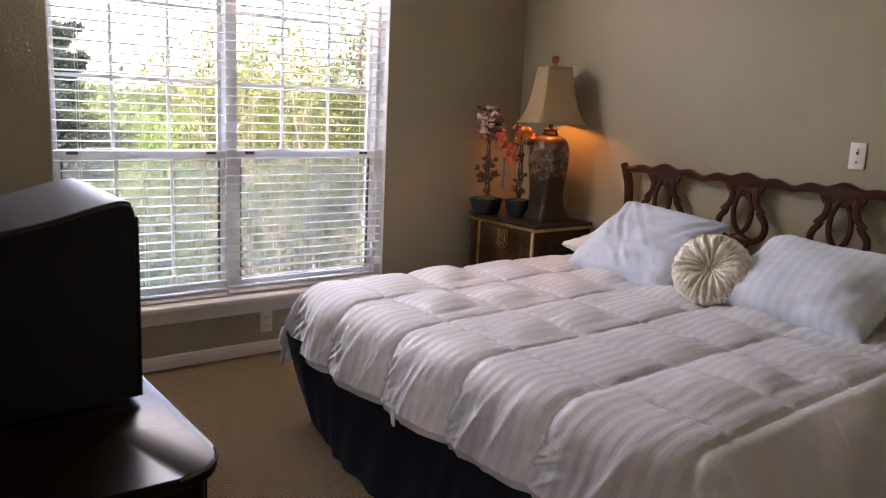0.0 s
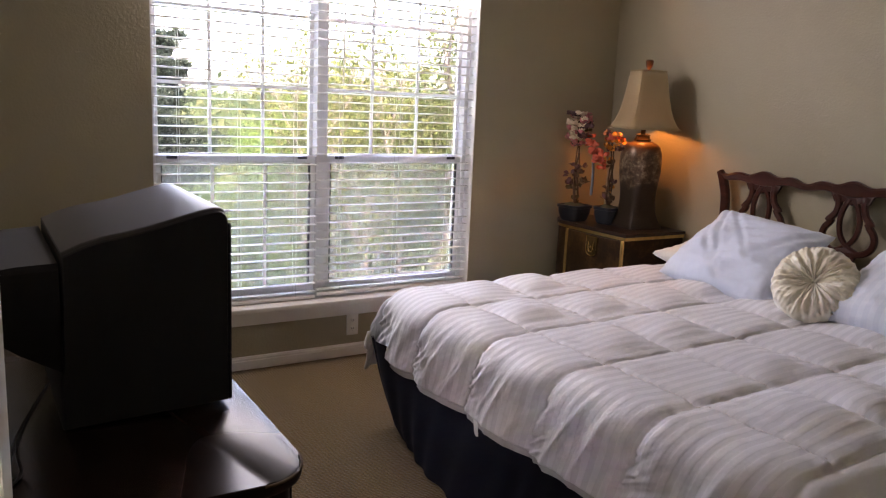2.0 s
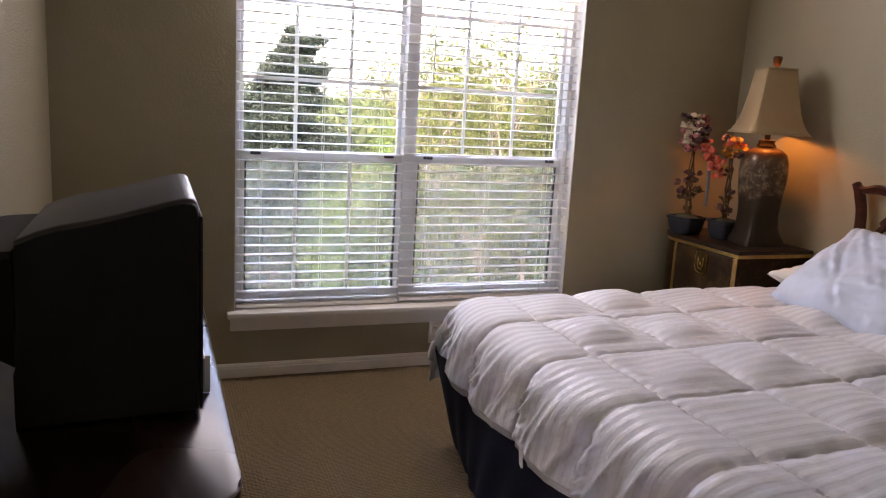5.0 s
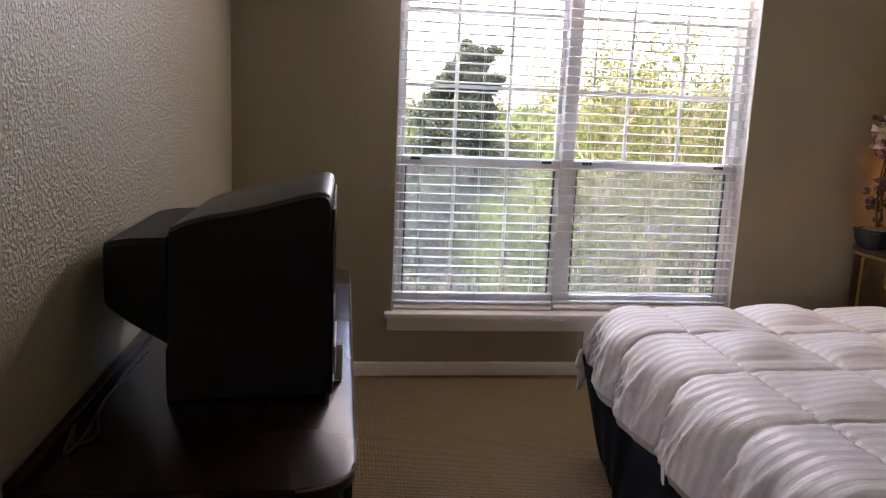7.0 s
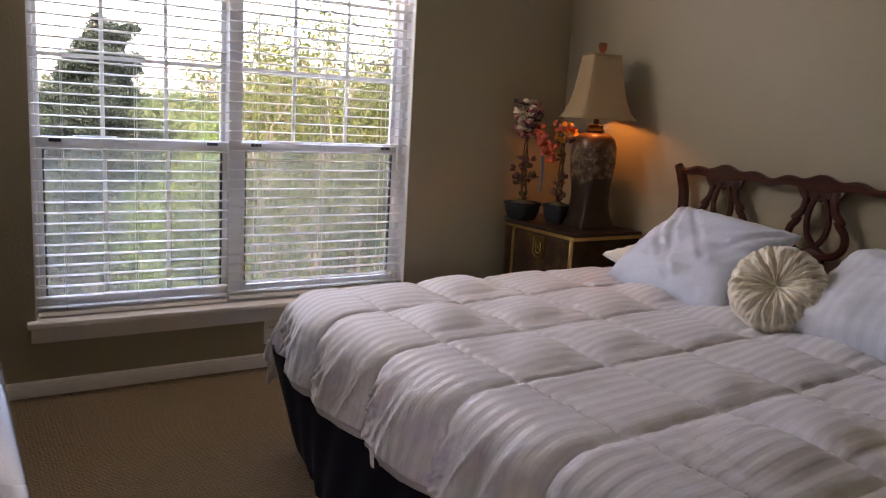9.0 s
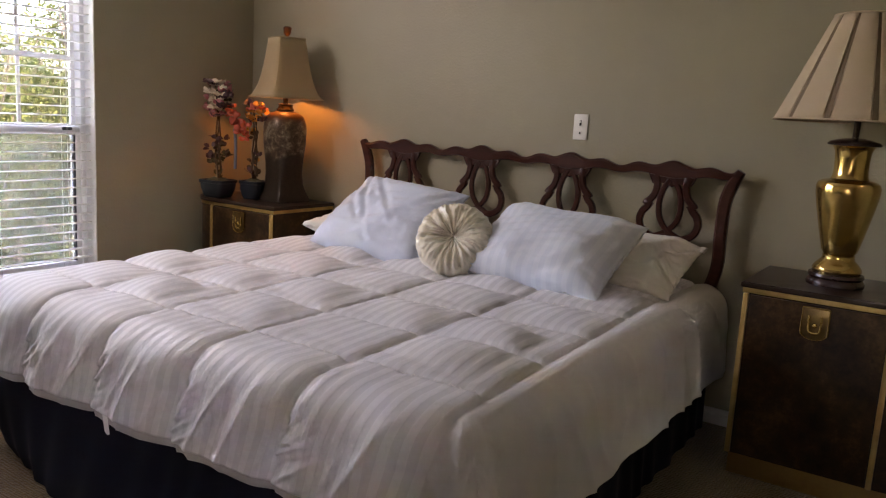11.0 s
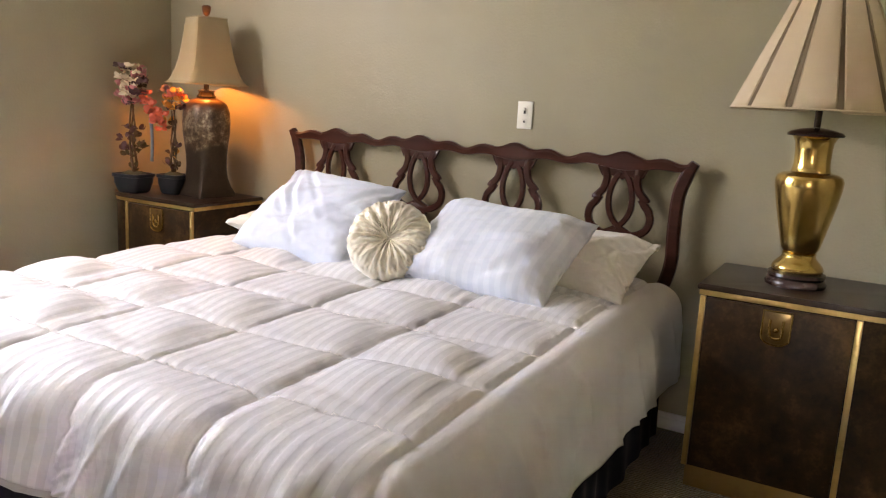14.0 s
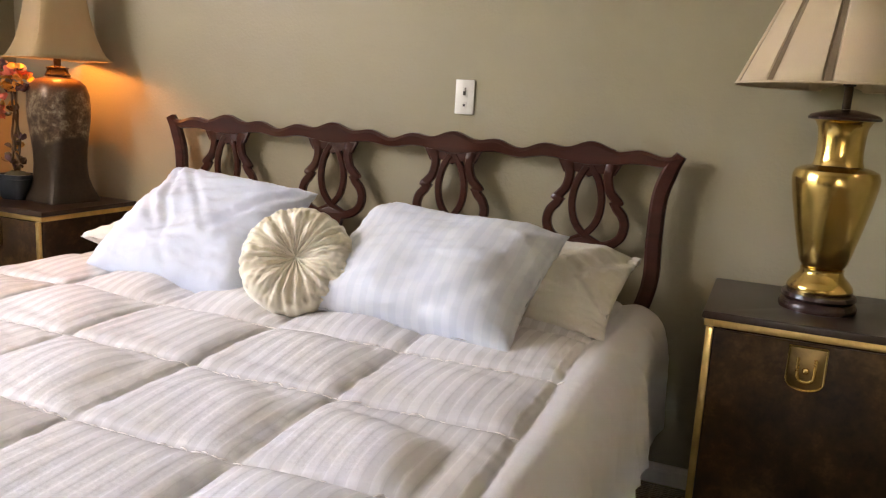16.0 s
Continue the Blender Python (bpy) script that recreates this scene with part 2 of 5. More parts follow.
def shade_material(name, a, b, through, along=18):
    """Lampshade cloth: part of the light goes through."""
    n = Nodes(name)
    thread = n.noise(1, 3, 0.6, n.stretch(420, 420, along))
    big = n.noise(7, 3)
    colour = n.mix(n.math("MULTIPLY_ADD", thread, 0.5, n.math("MULTIPLY", big, 0.4)), a, b)
    n.set(Base_Color=colour, Roughness=0.85, Sheen_Weight=0.2, Normal=n.bump(thread, 0.15, 0.0006))
    glow = n.node("BsdfTranslucent", Color=colour)
    mixed = n.node("MixShader", Fac=through)
    n.t.links.new(n.p.outputs[0], mixed.inputs[1])
    n.t.links.new(glow.outputs[0], mixed.inputs[2])
    n.t.links.new(mixed.outputs[0], n.t.nodes["Material Output"].inputs[0])
    return n.done()


def glass_material():
    n = Nodes("window_glass")
    clear, gloss = n.node("BsdfTransparent", Color=(0.72, 0.725, 0.72)), n.node("BsdfGlossy", Roughness=0.02)
    mixed = n.node("MixShader", Fac=n.node("Fresnel", IOR=1.45).outputs[0])
    n.t.links.new(clear.outputs[0], mixed.inputs[1])
    n.t.links.new(gloss.outputs[0], mixed.inputs[2])
    n.t.links.new(mixed.outputs[0], n.t.nodes["Material Output"].inputs[0])
    return n.done()


def screen_material():
    """Fine insect mesh: threads cover a quarter of it and scatter the daylight."""
    n = Nodes("insect_mesh")
    tint = n.mix(n.noise(14, 3), (0.15, 0.147, 0.122), (0.195, 0.19, 0.16))
    n.set(Base_Color=tint, Roughness=0.6)
    clear, mixed = n.node("BsdfTransparent"), n.node("MixShader", Fac=0.8)
    thread = n.node("MixShader", Fac=0.7)
    n.t.links.new(n.p.outputs[0], thread.inputs[1])
    n.t.links.new(n.node("BsdfTranslucent", Color=tint).outputs[0], thread.inputs[2])
    n.t.links.new(thread.outputs[0], mixed.inputs[1])
    n.t.links.new(clear.outputs[0], mixed.inputs[2])
    n.t.links.new(mixed.outputs[0], n.t.nodes["Material Output"].inputs[0])
    return n.done()


def leaf_material(name, *stops):
    """Leaves, each of its own tint; light shines through them."""
    n = Nodes(name)
    own = n.node("NewGeometry").outputs["Random Per Island"]
    colour = n.ramp(own, *[(i / max(1, len(stops) - 1), c) for i, c in enumerate(stops)])
    n.set(Base_Color=colour, Roughness=0.9, Specular_IOR_Level=0.08)
    glow, mixed = n.node("BsdfTranslucent", Color=colour), n.node("MixShader", Fac=0.5)
    n.t.links.new(n.p.outputs[0], mixed.inputs[1])
    n.t.links.new(glow.outputs[0], mixed.inputs[2])
    n.t.links.new(mixed.outputs[0], n.t.nodes["Material Output"].inputs[0])
    return n.done()


PAINT = paint_material("orange_peel_wall_paint", 0.24, 0.46)
PAINT_ROUGH = paint_material("heavy_orange_peel_wall_paint", 0.8, 0.3, 135)
CEILING = two_tone("white_ceiling_paint", (0.72, 0.7, 0.66), (0.78, 0.76, 0.72), 2, 0.8, 0.3, 60, 0.002)
TRIM = two_tone("white_gloss_trim_paint", (0.74, 0.72, 0.69), (0.8, 0.78, 0.75), 3, 0.35, 0.05, 90)
VINYL = two_tone("white_window_vinyl", (0.85, 0.83, 0.8), (0.88, 0.86, 0.83), 4, 0.35, 0.04, 120)
GASKET = two_tone("dark_window_gasket", (0.03, 0.03, 0.035), (0.06, 0.06, 0.065), 10, 0.6, 0.1)
SLAT = two_tone("white_blind_slat", (0.88, 0.855, 0.8), (0.91, 0.885, 0.835), 5, 0.4, 0.05, 60)
CORD = two_tone("white_cotton_cord", (0.6, 0.59, 0.56), (0.7, 0.69, 0.66), 30, 0.9, 0.3, 300)
BORDER_S, BORDER_N = 1.505, 3.42
CARPET = carpet_material()
COMFORTER = comforter_material()
STITCH = two_tone("white_quilting_thread", (0.78, 0.75, 0.73), (0.85, 0.83, 0.8), 40, 0.7, 0.4, 300)
SHEET = pillow_material("white_sheet_cotton", (0.72, 0.71, 0.71), (0.77, 0.76, 0.76))
PILLOW_BLUE = pillow_material("pale_blue_pillowcase", (0.52, 0.575, 0.69), (0.58, 0.635, 0.745))
PILLOW_STRIPE = pillow_material("white_striped_pillowcase", (0.55, 0.6, 0.68), (0.6, 0.65, 0.725), True)
PILLOW_WHITE = pillow_material("white_pillowcase", (0.72, 0.7, 0.65), (0.77, 0.75, 0.7))
CREAM = two_tone("cream_taffeta", (0.68, 0.625, 0.49), (0.75, 0.7, 0.57), 14, 0.5, 0.25, 220, 0.0008, Sheen_Weight=0.3)
NAVY = two_tone("navy_bed_skirt_cloth", (0.003, 0.0035, 0.009), (0.005, 0.006, 0.014), 8, 0.9, 0.2, 320, 0.0006, Specular_IOR_Level=0.2)
LINEN_GREY = two_tone("pale_grey_lining_cloth", (0.36, 0.345, 0.35), (0.43, 0.41, 0.42), 9, 0.9, 0.2, 260)
MAHOGANY = wood_material("dark_mahogany", (0.03, 0.0075, 0.0045), (0.068, 0.018, 0.01), 0.32, "y", 0.2)
ESPRESSO = wood_material("dark_stained_dresser_wood", (0.012, 0.006, 0.0047), (0.026, 0.012, 0.009), 0.27, "y", 0.0, 1.0, 0.16)
WALNUT = wood_material("dark_walnut_top", (0.02, 0.0095, 0.0055), (0.038, 0.0185, 0.0105), 0.34, "y", 0.2)
BURL = burl_material()
BRASS = metal_material("polished_brass", (0.72, 0.5, 0.17), (0.4, 0.25, 0.07), 0.14, 5, 0.16)
BRASS_DULL = metal_material("brushed_brass_trim", (0.66, 0.46, 0.18), (0.42, 0.28, 0.1), 0.3, 9, 0.15)
ANTIQUE = metal_material("antique_brass_plate", (0.22, 0.14, 0.055), (0.1, 0.06, 0.025), 0.3, 14, 0.15)
PLINTH = metal_material("satin_brass_plinth", (0.32, 0.19, 0.065), (0.23, 0.135, 0.045), 0.4, 5, 0.15)
BRONZE = metal_material("dark_bronze", (0.05, 0.035, 0.025), (0.02, 0.014, 0.01), 0.35, 20)
EBONY = two_tone("dark_lacquered_wood", (0.02, 0.01, 0.009), (0.04, 0.018, 0.014), 9, 0.25, 0.05)
URN = urn_material()
SHADE_TAN = shade_material("tan_silk_shade", (0.33, 0.24, 0.12), (0.41, 0.305, 0.16), 0.1)
SHADE_CREAM = shade_material("cream_pleated_shade", (0.56, 0.43, 0.28), (0.66, 0.53, 0.37), 0.2)
SHADE_FOLD = shade_material("brown_shade_pleat", (0.15, 0.1, 0.055), (0.2, 0.14, 0.08), 0.12)
TV_BLACK = two_tone("black_moulded_plastic", (0.006, 0.006, 0.007), (0.011, 0.011, 0.012), 5, 0.6, 0.15, 500, 0.0004, Specular_IOR_Level=0.3)
TV_GREY = two_tone("charcoal_moulded_plastic", (0.016, 0.015, 0.016), (0.022, 0.02, 0.022), 5, 0.45, 0.12, 500, 0.0004)
TV_SILVER = two_tone("silver_plastic_bezel", (0.5, 0.5, 0.51), (0.56, 0.56, 0.57), 5, 0.35, 0.06, 300)
TV_GLASS = two_tone("dark_picture_tube_glass", (0.02, 0.022, 0.024), (0.028, 0.03, 0.032), 2, 0.08, 0.0)
PAPER = two_tone("white_paper", (0.72, 0.72, 0.72), (0.8, 0.8, 0.79), 12, 0.8, 0.05)
PLATE = two_tone("ivory_wall_plate", (0.72, 0.7, 0.64), (0.76, 0.74, 0.68), 10, 0.35, 0.03)
SLOT = two_tone("black_rubber", (0.012, 0.012, 0.012), (0.022, 0.022, 0.022), 20, 0.6, 0.1)
POT = two_tone("dark_blue_ceramic_glaze", (0.006, 0.009, 0.014), (0.015, 0.019, 0.026), 14, 0.45, 0.15)
STEM = two_tone("brown_twig_bark", (0.06, 0.035, 0.018), (0.13, 0.085, 0.045), 30, 0.85, 0.4)
MOSS = two_tone("dry_moss", (0.05, 0.045, 0.02), (0.12, 0.1, 0.05), 40, 0.95, 0.6)
PETAL_RED = two_tone("coral_silk_petal", (0.5, 0.09, 0.05), (0.62, 0.16, 0.1), 30, 0.7, 0.1)
PETAL_PINK = two_tone("dusty_pink_silk_petal", (0.42, 0.13, 0.15), (0.55, 0.24, 0.24), 30, 0.7, 0.1)
PETAL_CREAM = two_tone("cream_silk_petal", (0.6, 0.52, 0.36), (0.7, 0.62, 0.48), 30, 0.7, 0.1)
PETAL_ORANGE = two_tone("orange_silk_petal", (0.55, 0.22, 0.03), (0.66, 0.33, 0.06), 30, 0.7, 0.1)
SILK_LEAF = two_tone("purple_brown_silk_leaf", (0.07, 0.035, 0.05), (0.14, 0.08, 0.08), 30, 0.7, 0.1)
BLUE_GLASS = two_tone("pale_blue_ribbon", (0.09, 0.13, 0.17), (0.15, 0.2, 0.25), 20, 0.4, 0.05)
GLASS = glass_material()
MESH = screen_material()
BARK = two_tone("grey_brown_bark", (0.035, 0.028, 0.023), (0.085, 0.068, 0.055), 12, 0.9, 0.6, 40, 0.01)
GRASS = two_tone("mown_grass", (0.045, 0.065, 0.02), (0.075, 0.09, 0.032), 0.4, 0.95, 0.5, 9, 0.03)
LEAF_SPRING = leaf_material("spring_leaves", (0.039, 0.060, 0.019), (0.054, 0.075, 0.025), (0.066, 0.079, 0.027), (0.044, 0.064, 0.021))
LEAF_GREEN = leaf_material("green_leaves", (0.043, 0.075, 0.021), (0.057, 0.090, 0.026), (0.069, 0.099, 0.030))
LEAF_YELLOW = leaf_material("yellow_green_leaves", (0.050, 0.062, 0.019), (0.070, 0.076, 0.024), (0.040, 0.054, 0.018), (0.059, 0.062, 0.024))
LEAF_RED = leaf_material("russet_leaves", (0.112, 0.032, 0.021), (0.140, 0.049, 0.032), (0.091, 0.035, 0.021))
NEEDLE = leaf_material("cedar_needles", (0.014, 0.021, 0.016), (0.019, 0.027, 0.02), (0.025, 0.034, 0.025))
FAR_LEAF = leaf_material("distant_leaves", (0.032, 0.048, 0.022), (0.042, 0.055, 0.026), (0.05, 0.058, 0.028))
TANK = two_tone("pale_painted_steel", (0.35, 0.37, 0.43), (0.4, 0.42, 0.48), 0.5, 0.5, 0.02, 2)

# ---- the room ----
WEST, EAST, NORTH, SOUTH, TOP = 0.352, 4.02, 4.385, -0.9, 2.74
WIN_L, WIN_R, WIN_B, WIN_T = 1.135, 2.952, 0.34, 2.24
DEEP = 0.2
DOOR_Y0, DOOR_Y1, DOOR_T = -0.12, 0.74, 2.05
HALL = -1.3


def setting(name, bm, material, label, category, smooth=None):
    return solid(name, bm, material, label, category, "structure", smooth=smooth)


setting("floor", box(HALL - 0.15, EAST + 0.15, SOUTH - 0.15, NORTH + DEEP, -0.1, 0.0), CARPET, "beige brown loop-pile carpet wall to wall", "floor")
setting("ceiling", box(HALL - 0.15, EAST + 0.15, SOUTH - 0.15, NORTH + DEEP, TOP, TOP + 0.1), CEILING, "white painted ceiling over the bedroom", "ceiling")
bm = box(HALL - 0.15, WIN_L, NORTH, NORTH + DEEP, 0, TOP)
box(WIN_R, EAST + 0.15, NORTH, NORTH + DEEP, 0, TOP, bm=bm)
box(WIN_L, WIN_R, NORTH, NORTH + DEEP, 0, WIN_B - 0.03, bm=bm)
box(WIN_L, WIN_R, NORTH, NORTH + DEEP, WIN_T, TOP, bm=bm)
setting("wall_north", bm, PAINT, "taupe orange-peel textured wall around the window", "wall")
setting("wall_east", box(EAST, EAST + 0.15, SOUTH - 0.15, NORTH, 0, TOP), PAINT, "taupe orange-peel textured wall behind the bed", "wall")
# small unseen openings, added in hall and room, let daylight in behind the camera
HW0, HW1, HW_B, HW_T = -0.85, -0.3, 1.15, 1.7
bm = box(HALL - 0.15, HW0, SOUTH - 0.15, SOUTH, 0, TOP)
SW0, SW1, SW_B, SW_T = 2.2, 2.5, 2.3, 2.48
box(HW1, SW0, SOUTH - 0.15, SOUTH, 0, TOP, bm=bm)
box(SW1, EAST, SOUTH - 0.15, SOUTH, 0, TOP, bm=bm)
box(SW0, SW1, SOUTH - 0.15, SOUTH, 0, SW_B, bm=bm)
box(SW0, SW1, SOUTH - 0.15, SOUTH, SW_T, TOP, bm=bm)
box(HW0, HW1, SOUTH - 0.15, SOUTH, 0, HW_B, bm=bm)
box(HW0, HW1, SOUTH - 0.15, SOUTH, HW_T, TOP, bm=bm)
setting("wall_south", bm, PAINT, "plain taupe painted wall closing the room", "wall")
bm = box(WEST - 0.12, WEST, DOOR_Y1, NORTH, 0, TOP)
box(WEST - 0.12, WEST, SOUTH, DOOR_Y0, 0, TOP, bm=bm)
box(WEST - 0.12, WEST, DOOR_Y0, DOOR_Y1, DOOR_T, TOP, bm=bm)
setting("wall_west", bm, PAINT_ROUGH, "taupe orange-peel textured wall with a doorway", "wall")
# one more unseen opening, added to light the nightstand and carpet
bm = box(HALL - 0.15, HALL, 0.8, NORTH, 0, TOP)
box(HALL - 0.15, HALL, SOUTH, 0.3, 0, TOP, bm=bm)
box(HALL - 0.15, HALL, 0.3, 0.8, 0, 1.05, bm=bm)
box(HALL - 0.15, HALL, 0.3, 0.8, 1.6, TOP, bm=bm)
setting("wall_hall", bm, PAINT, "plain taupe wall of the hall outside", "wall")


def moulding(name, along, wall, lo, hi, inward):
    """A baseboard with a stepped top."""
    prof = [(0, 0), (0.014, 0), (0.014, 0.045), (0.011, 0.05), (0.011, 0.058), (0.006, 0.068), (0, 0.07)]
    if along == "x":
        rings = [[(s, wall + inward * d, h + 0.001) for d, h in prof] for s in (lo, hi)]
    else:
        rings = [[(wall + inward * d, s, h + 0.001) for d, h in prof] for s in (lo, hi)]
    return setting(name, loft(rings), TRIM, "white stepped wooden baseboard", "baseboard")


moulding("baseboard_north", "x", NORTH, WEST, EAST, -1)
moulding("baseboard_east", "y", EAST, SOUTH, NORTH - 0.014, -1)
moulding("baseboard_west", "y", WEST, DOOR_Y1 + 0.085, NORTH - 0.014, 1)
moulding("baseboard_south", "x", SOUTH, WEST, EAST - 0.014, 1)

# doorway trim round the opening in the west wall
door = thing("door_1", (WEST, DOOR_Y1, 0), "white painted door casing around an open doorway", "door casing", kind="structure")
part("casing", box(WEST + 0.001, WEST + 0.048, DOOR_Y1 + 0.012, DOOR_Y1 + 0.08, 0, DOOR_T + 0.07, 0.008), TRIM, door)
part("casing", box(WEST + 0.001, WEST + 0.022, DOOR_Y0 - 0.08, DOOR_Y0 - 0.012, 0, DOOR_T + 0.07, 0.006), TRIM, door)
part("head_casing", box(WEST + 0.001, WEST + 0.022, DOOR_Y0 - 0.012, DOOR_Y1 + 0.012, DOOR_T + 0.002, DOOR_T + 0.07, 0.006), TRIM, door)

# ---- the window ----
SASH = NORTH + 0.115
win = thing("window_1", ((WIN_L + WIN_R) / 2, NORTH, WIN_B), "white vinyl double window of two single-hung sashes", "window", kind="structure")
bm = slab([(WIN_L - 0.035, NORTH - 0.055), (WIN_R + 0.035, NORTH - 0.055), (WIN_R + 0.035, NORTH - 0.001), (WIN_R - 0.001, NORTH - 0.001), (WIN_R - 0.001, NORTH + DEEP), (WIN_L + 0.001, NORTH + DEEP), (WIN_L + 0.001, NORTH - 0.001), (WIN_L - 0.035, NORTH - 0.001)], "z", WIN_B - 0.028, WIN_B, 0.006)
part("window_sill", bm, TRIM, win, "white painted window sill")
prof = [(0.001, 0), (0.012, 0), (0.016, 0.015), (0.03, 0.05), (0.034, 0.07), (0.001, 0.07)]
part("apron", loft([[(x, NORTH - d, WIN_B - 0.099 + h) for d, h in prof] for x in (WIN_L - 0.02, WIN_R + 0.02)]), TRIM, win)
for x0, x1 in ((WIN_L, WIN_L + 0.006), (WIN_R - 0.006, WIN_R)):
    part("jamb_liner", box(x0 + 0.0005, x1 - 0.0005, NORTH + 0.003, SASH - 0.03, WIN_B + 0.001, WIN_T), TRIM, win)
part("head_liner", box(WIN_L + 0.007, WIN_R - 0.007, NORTH + 0.003, SASH - 0.03, WIN_T - 0.006, WIN_T - 0.0005), TRIM, win)
MID = 2.022
RAIL = 1.098
frame_w = 0.03
bm = box(WIN_L, WIN_L + frame_w, SASH - 0.03, NORTH + DEEP - 0.01, WIN_B + 0.001, WIN_T, 0.004)
box(WIN_R - frame_w, WIN_R, SASH - 0.03, NORTH + DEEP - 0.01, WIN_B + 0.001, WIN_T, 0.004, bm=bm)
box(WIN_L + frame_w, WIN_R - frame_w, SASH - 0.03, NORTH + DEEP - 0.01, WIN_B + 0.001, WIN_B + 0.03, 0.004, bm=bm)
box(WIN_L + frame_w, WIN_R - frame_w, SASH - 0.03, NORTH + DEEP - 0.01, WIN_T - 0.03, WIN_T - 0.007, 0.004, bm=bm)
part("window_frame", bm, VINYL, win)
part("mullion", box(MID - 0.032, MID + 0.032, SASH - 0.035, NORTH + DEEP - 0.01, WIN_B + 0.03, WIN_T - 0.03, 0.005), VINYL, win)

for x0, x1 in ((WIN_L + frame_w, MID - 0.032), (MID + 0.032, WIN_R - frame_w)):
    upper = part("upper_sash", box(x0, x1, SASH + 0.02, SASH + 0.045, RAIL - 0.015, RAIL + 0.025, 0.004), VINYL, win)
    bm = box(x0, x0 + 0.022, SASH + 0.02, SASH + 0.045, RAIL + 0.025, WIN_T - 0.03, 0.003)
    box(x1 - 0.022, x1, SASH + 0.02, SASH + 0.045, RAIL + 0.025, WIN_T - 0.03, 0.003, bm=bm)
    part("stile", bm, VINYL, upper)
    third = (x1 - x0) / 3
    bm = bmesh.new()
    for k in (1, 2):
        box(x0 + k * third - 0.009, x0 + k * third + 0.009, SASH + 0.026, SASH + 0.037, RAIL + 0.02, WIN_T - 0.03, 0.002, 1, bm=bm)
    for row in (1.472, 1.84):
        box(x0 + 0.02, x1 - 0.02, SASH + 0.0255, SASH + 0.0375, row - 0.009, row + 0.009, 0.002, 1, bm=bm)
    part("muntin_grid", bm, VINYL, upper)
    pane = part("pane", box(x0 + 0.015, x1 - 0.015, SASH + 0.030, SASH + 0.033, RAIL + 0.02, WIN_T - 0.035), GLASS, upper, smooth=None)
    pane.visible_shadow = False

    lower = part("lower_sash", box(x0, x1, SASH - 0.02, SASH + 0.012, RAIL - 0.02, RAIL + 0.022, 0.005), VINYL, win)
    bm = box(x0, x0 + 0.024, SASH - 0.02, SASH + 0.012, WIN_B + 0.07, RAIL - 0.02, 0.003)
    box(x1 - 0.024, x1, SASH - 0.02, SASH + 0.012, WIN_B + 0.07, RAIL - 0.02, 0.003, bm=bm)
    box(x0, x1, SASH - 0.02, SASH + 0.012, WIN_B + 0.03, WIN_B + 0.07, 0.003, bm=bm)
    part("stile", bm, VINYL, lower)
    if x0 < MID - 0.1:
        bm = bmesh.new()
        for k in (1, 2):
            box(x0 + k * third - 0.009, x0 + k * third + 0.009, SASH - 0.012, SASH - 0.001, WIN_B + 0.06, RAIL - 0.01, 0.002, 1, bm=bm)
        part("muntin_grid", bm, VINYL, lower)
    bm = box(x0 + 0.0245, x0 + 0.032, SASH - 0.014, SASH + 0.01, WIN_B + 0.07, RAIL - 0.021)
    box(x1 - 0.032, x1 - 0.0245, SASH - 0.014, SASH + 0.01, WIN_B + 0.07, RAIL - 0.021, bm=bm)
    part("gasket", bm, GASKET, lower, "dark rubber glazing gasket")
    pane = part("pane", box(x0 + 0.018, x1 - 0.018, SASH - 0.008, SASH - 0.005, WIN_B + 0.06, RAIL - 0.015), GLASS, lower, smooth=None)
    pane.visible_shadow = False
    bm = box(x0 + 0.05, x0 + 0.1, SASH - 0.034, SASH - 0.02, RAIL + 0.004, RAIL + 0.02, 0.003)
    box(x1 - 0.1, x1 - 0.05, SASH - 0.034, SASH - 0.02, RAIL + 0.004, RAIL + 0.02, 0.003, bm=bm)
    part("sash_lock", bm, GASKET, lower, "small dark sash latch")
    part("tilt_latch", box(x0 + 0.15, x0 + 0.33, SASH + 0.0, SASH + 0.014, RAIL + 0.022, RAIL + 0.032, 0.003), VINYL, lower)
for x0, x1 in ((WIN_L + frame_w + 0.002, MID - 0.034), (MID + 0.034, WIN_R - frame_w - 0.002)):
    screen = part("insect_screen", box(x0, x1, SASH + 0.052, SASH + 0.0525, WIN_B + 0.03, RAIL), MESH, win, "grey insect screen mesh", smooth=None)
    screen.visible_shadow = False

# two blinds side by side, slats open
SLAT_MESH = {}


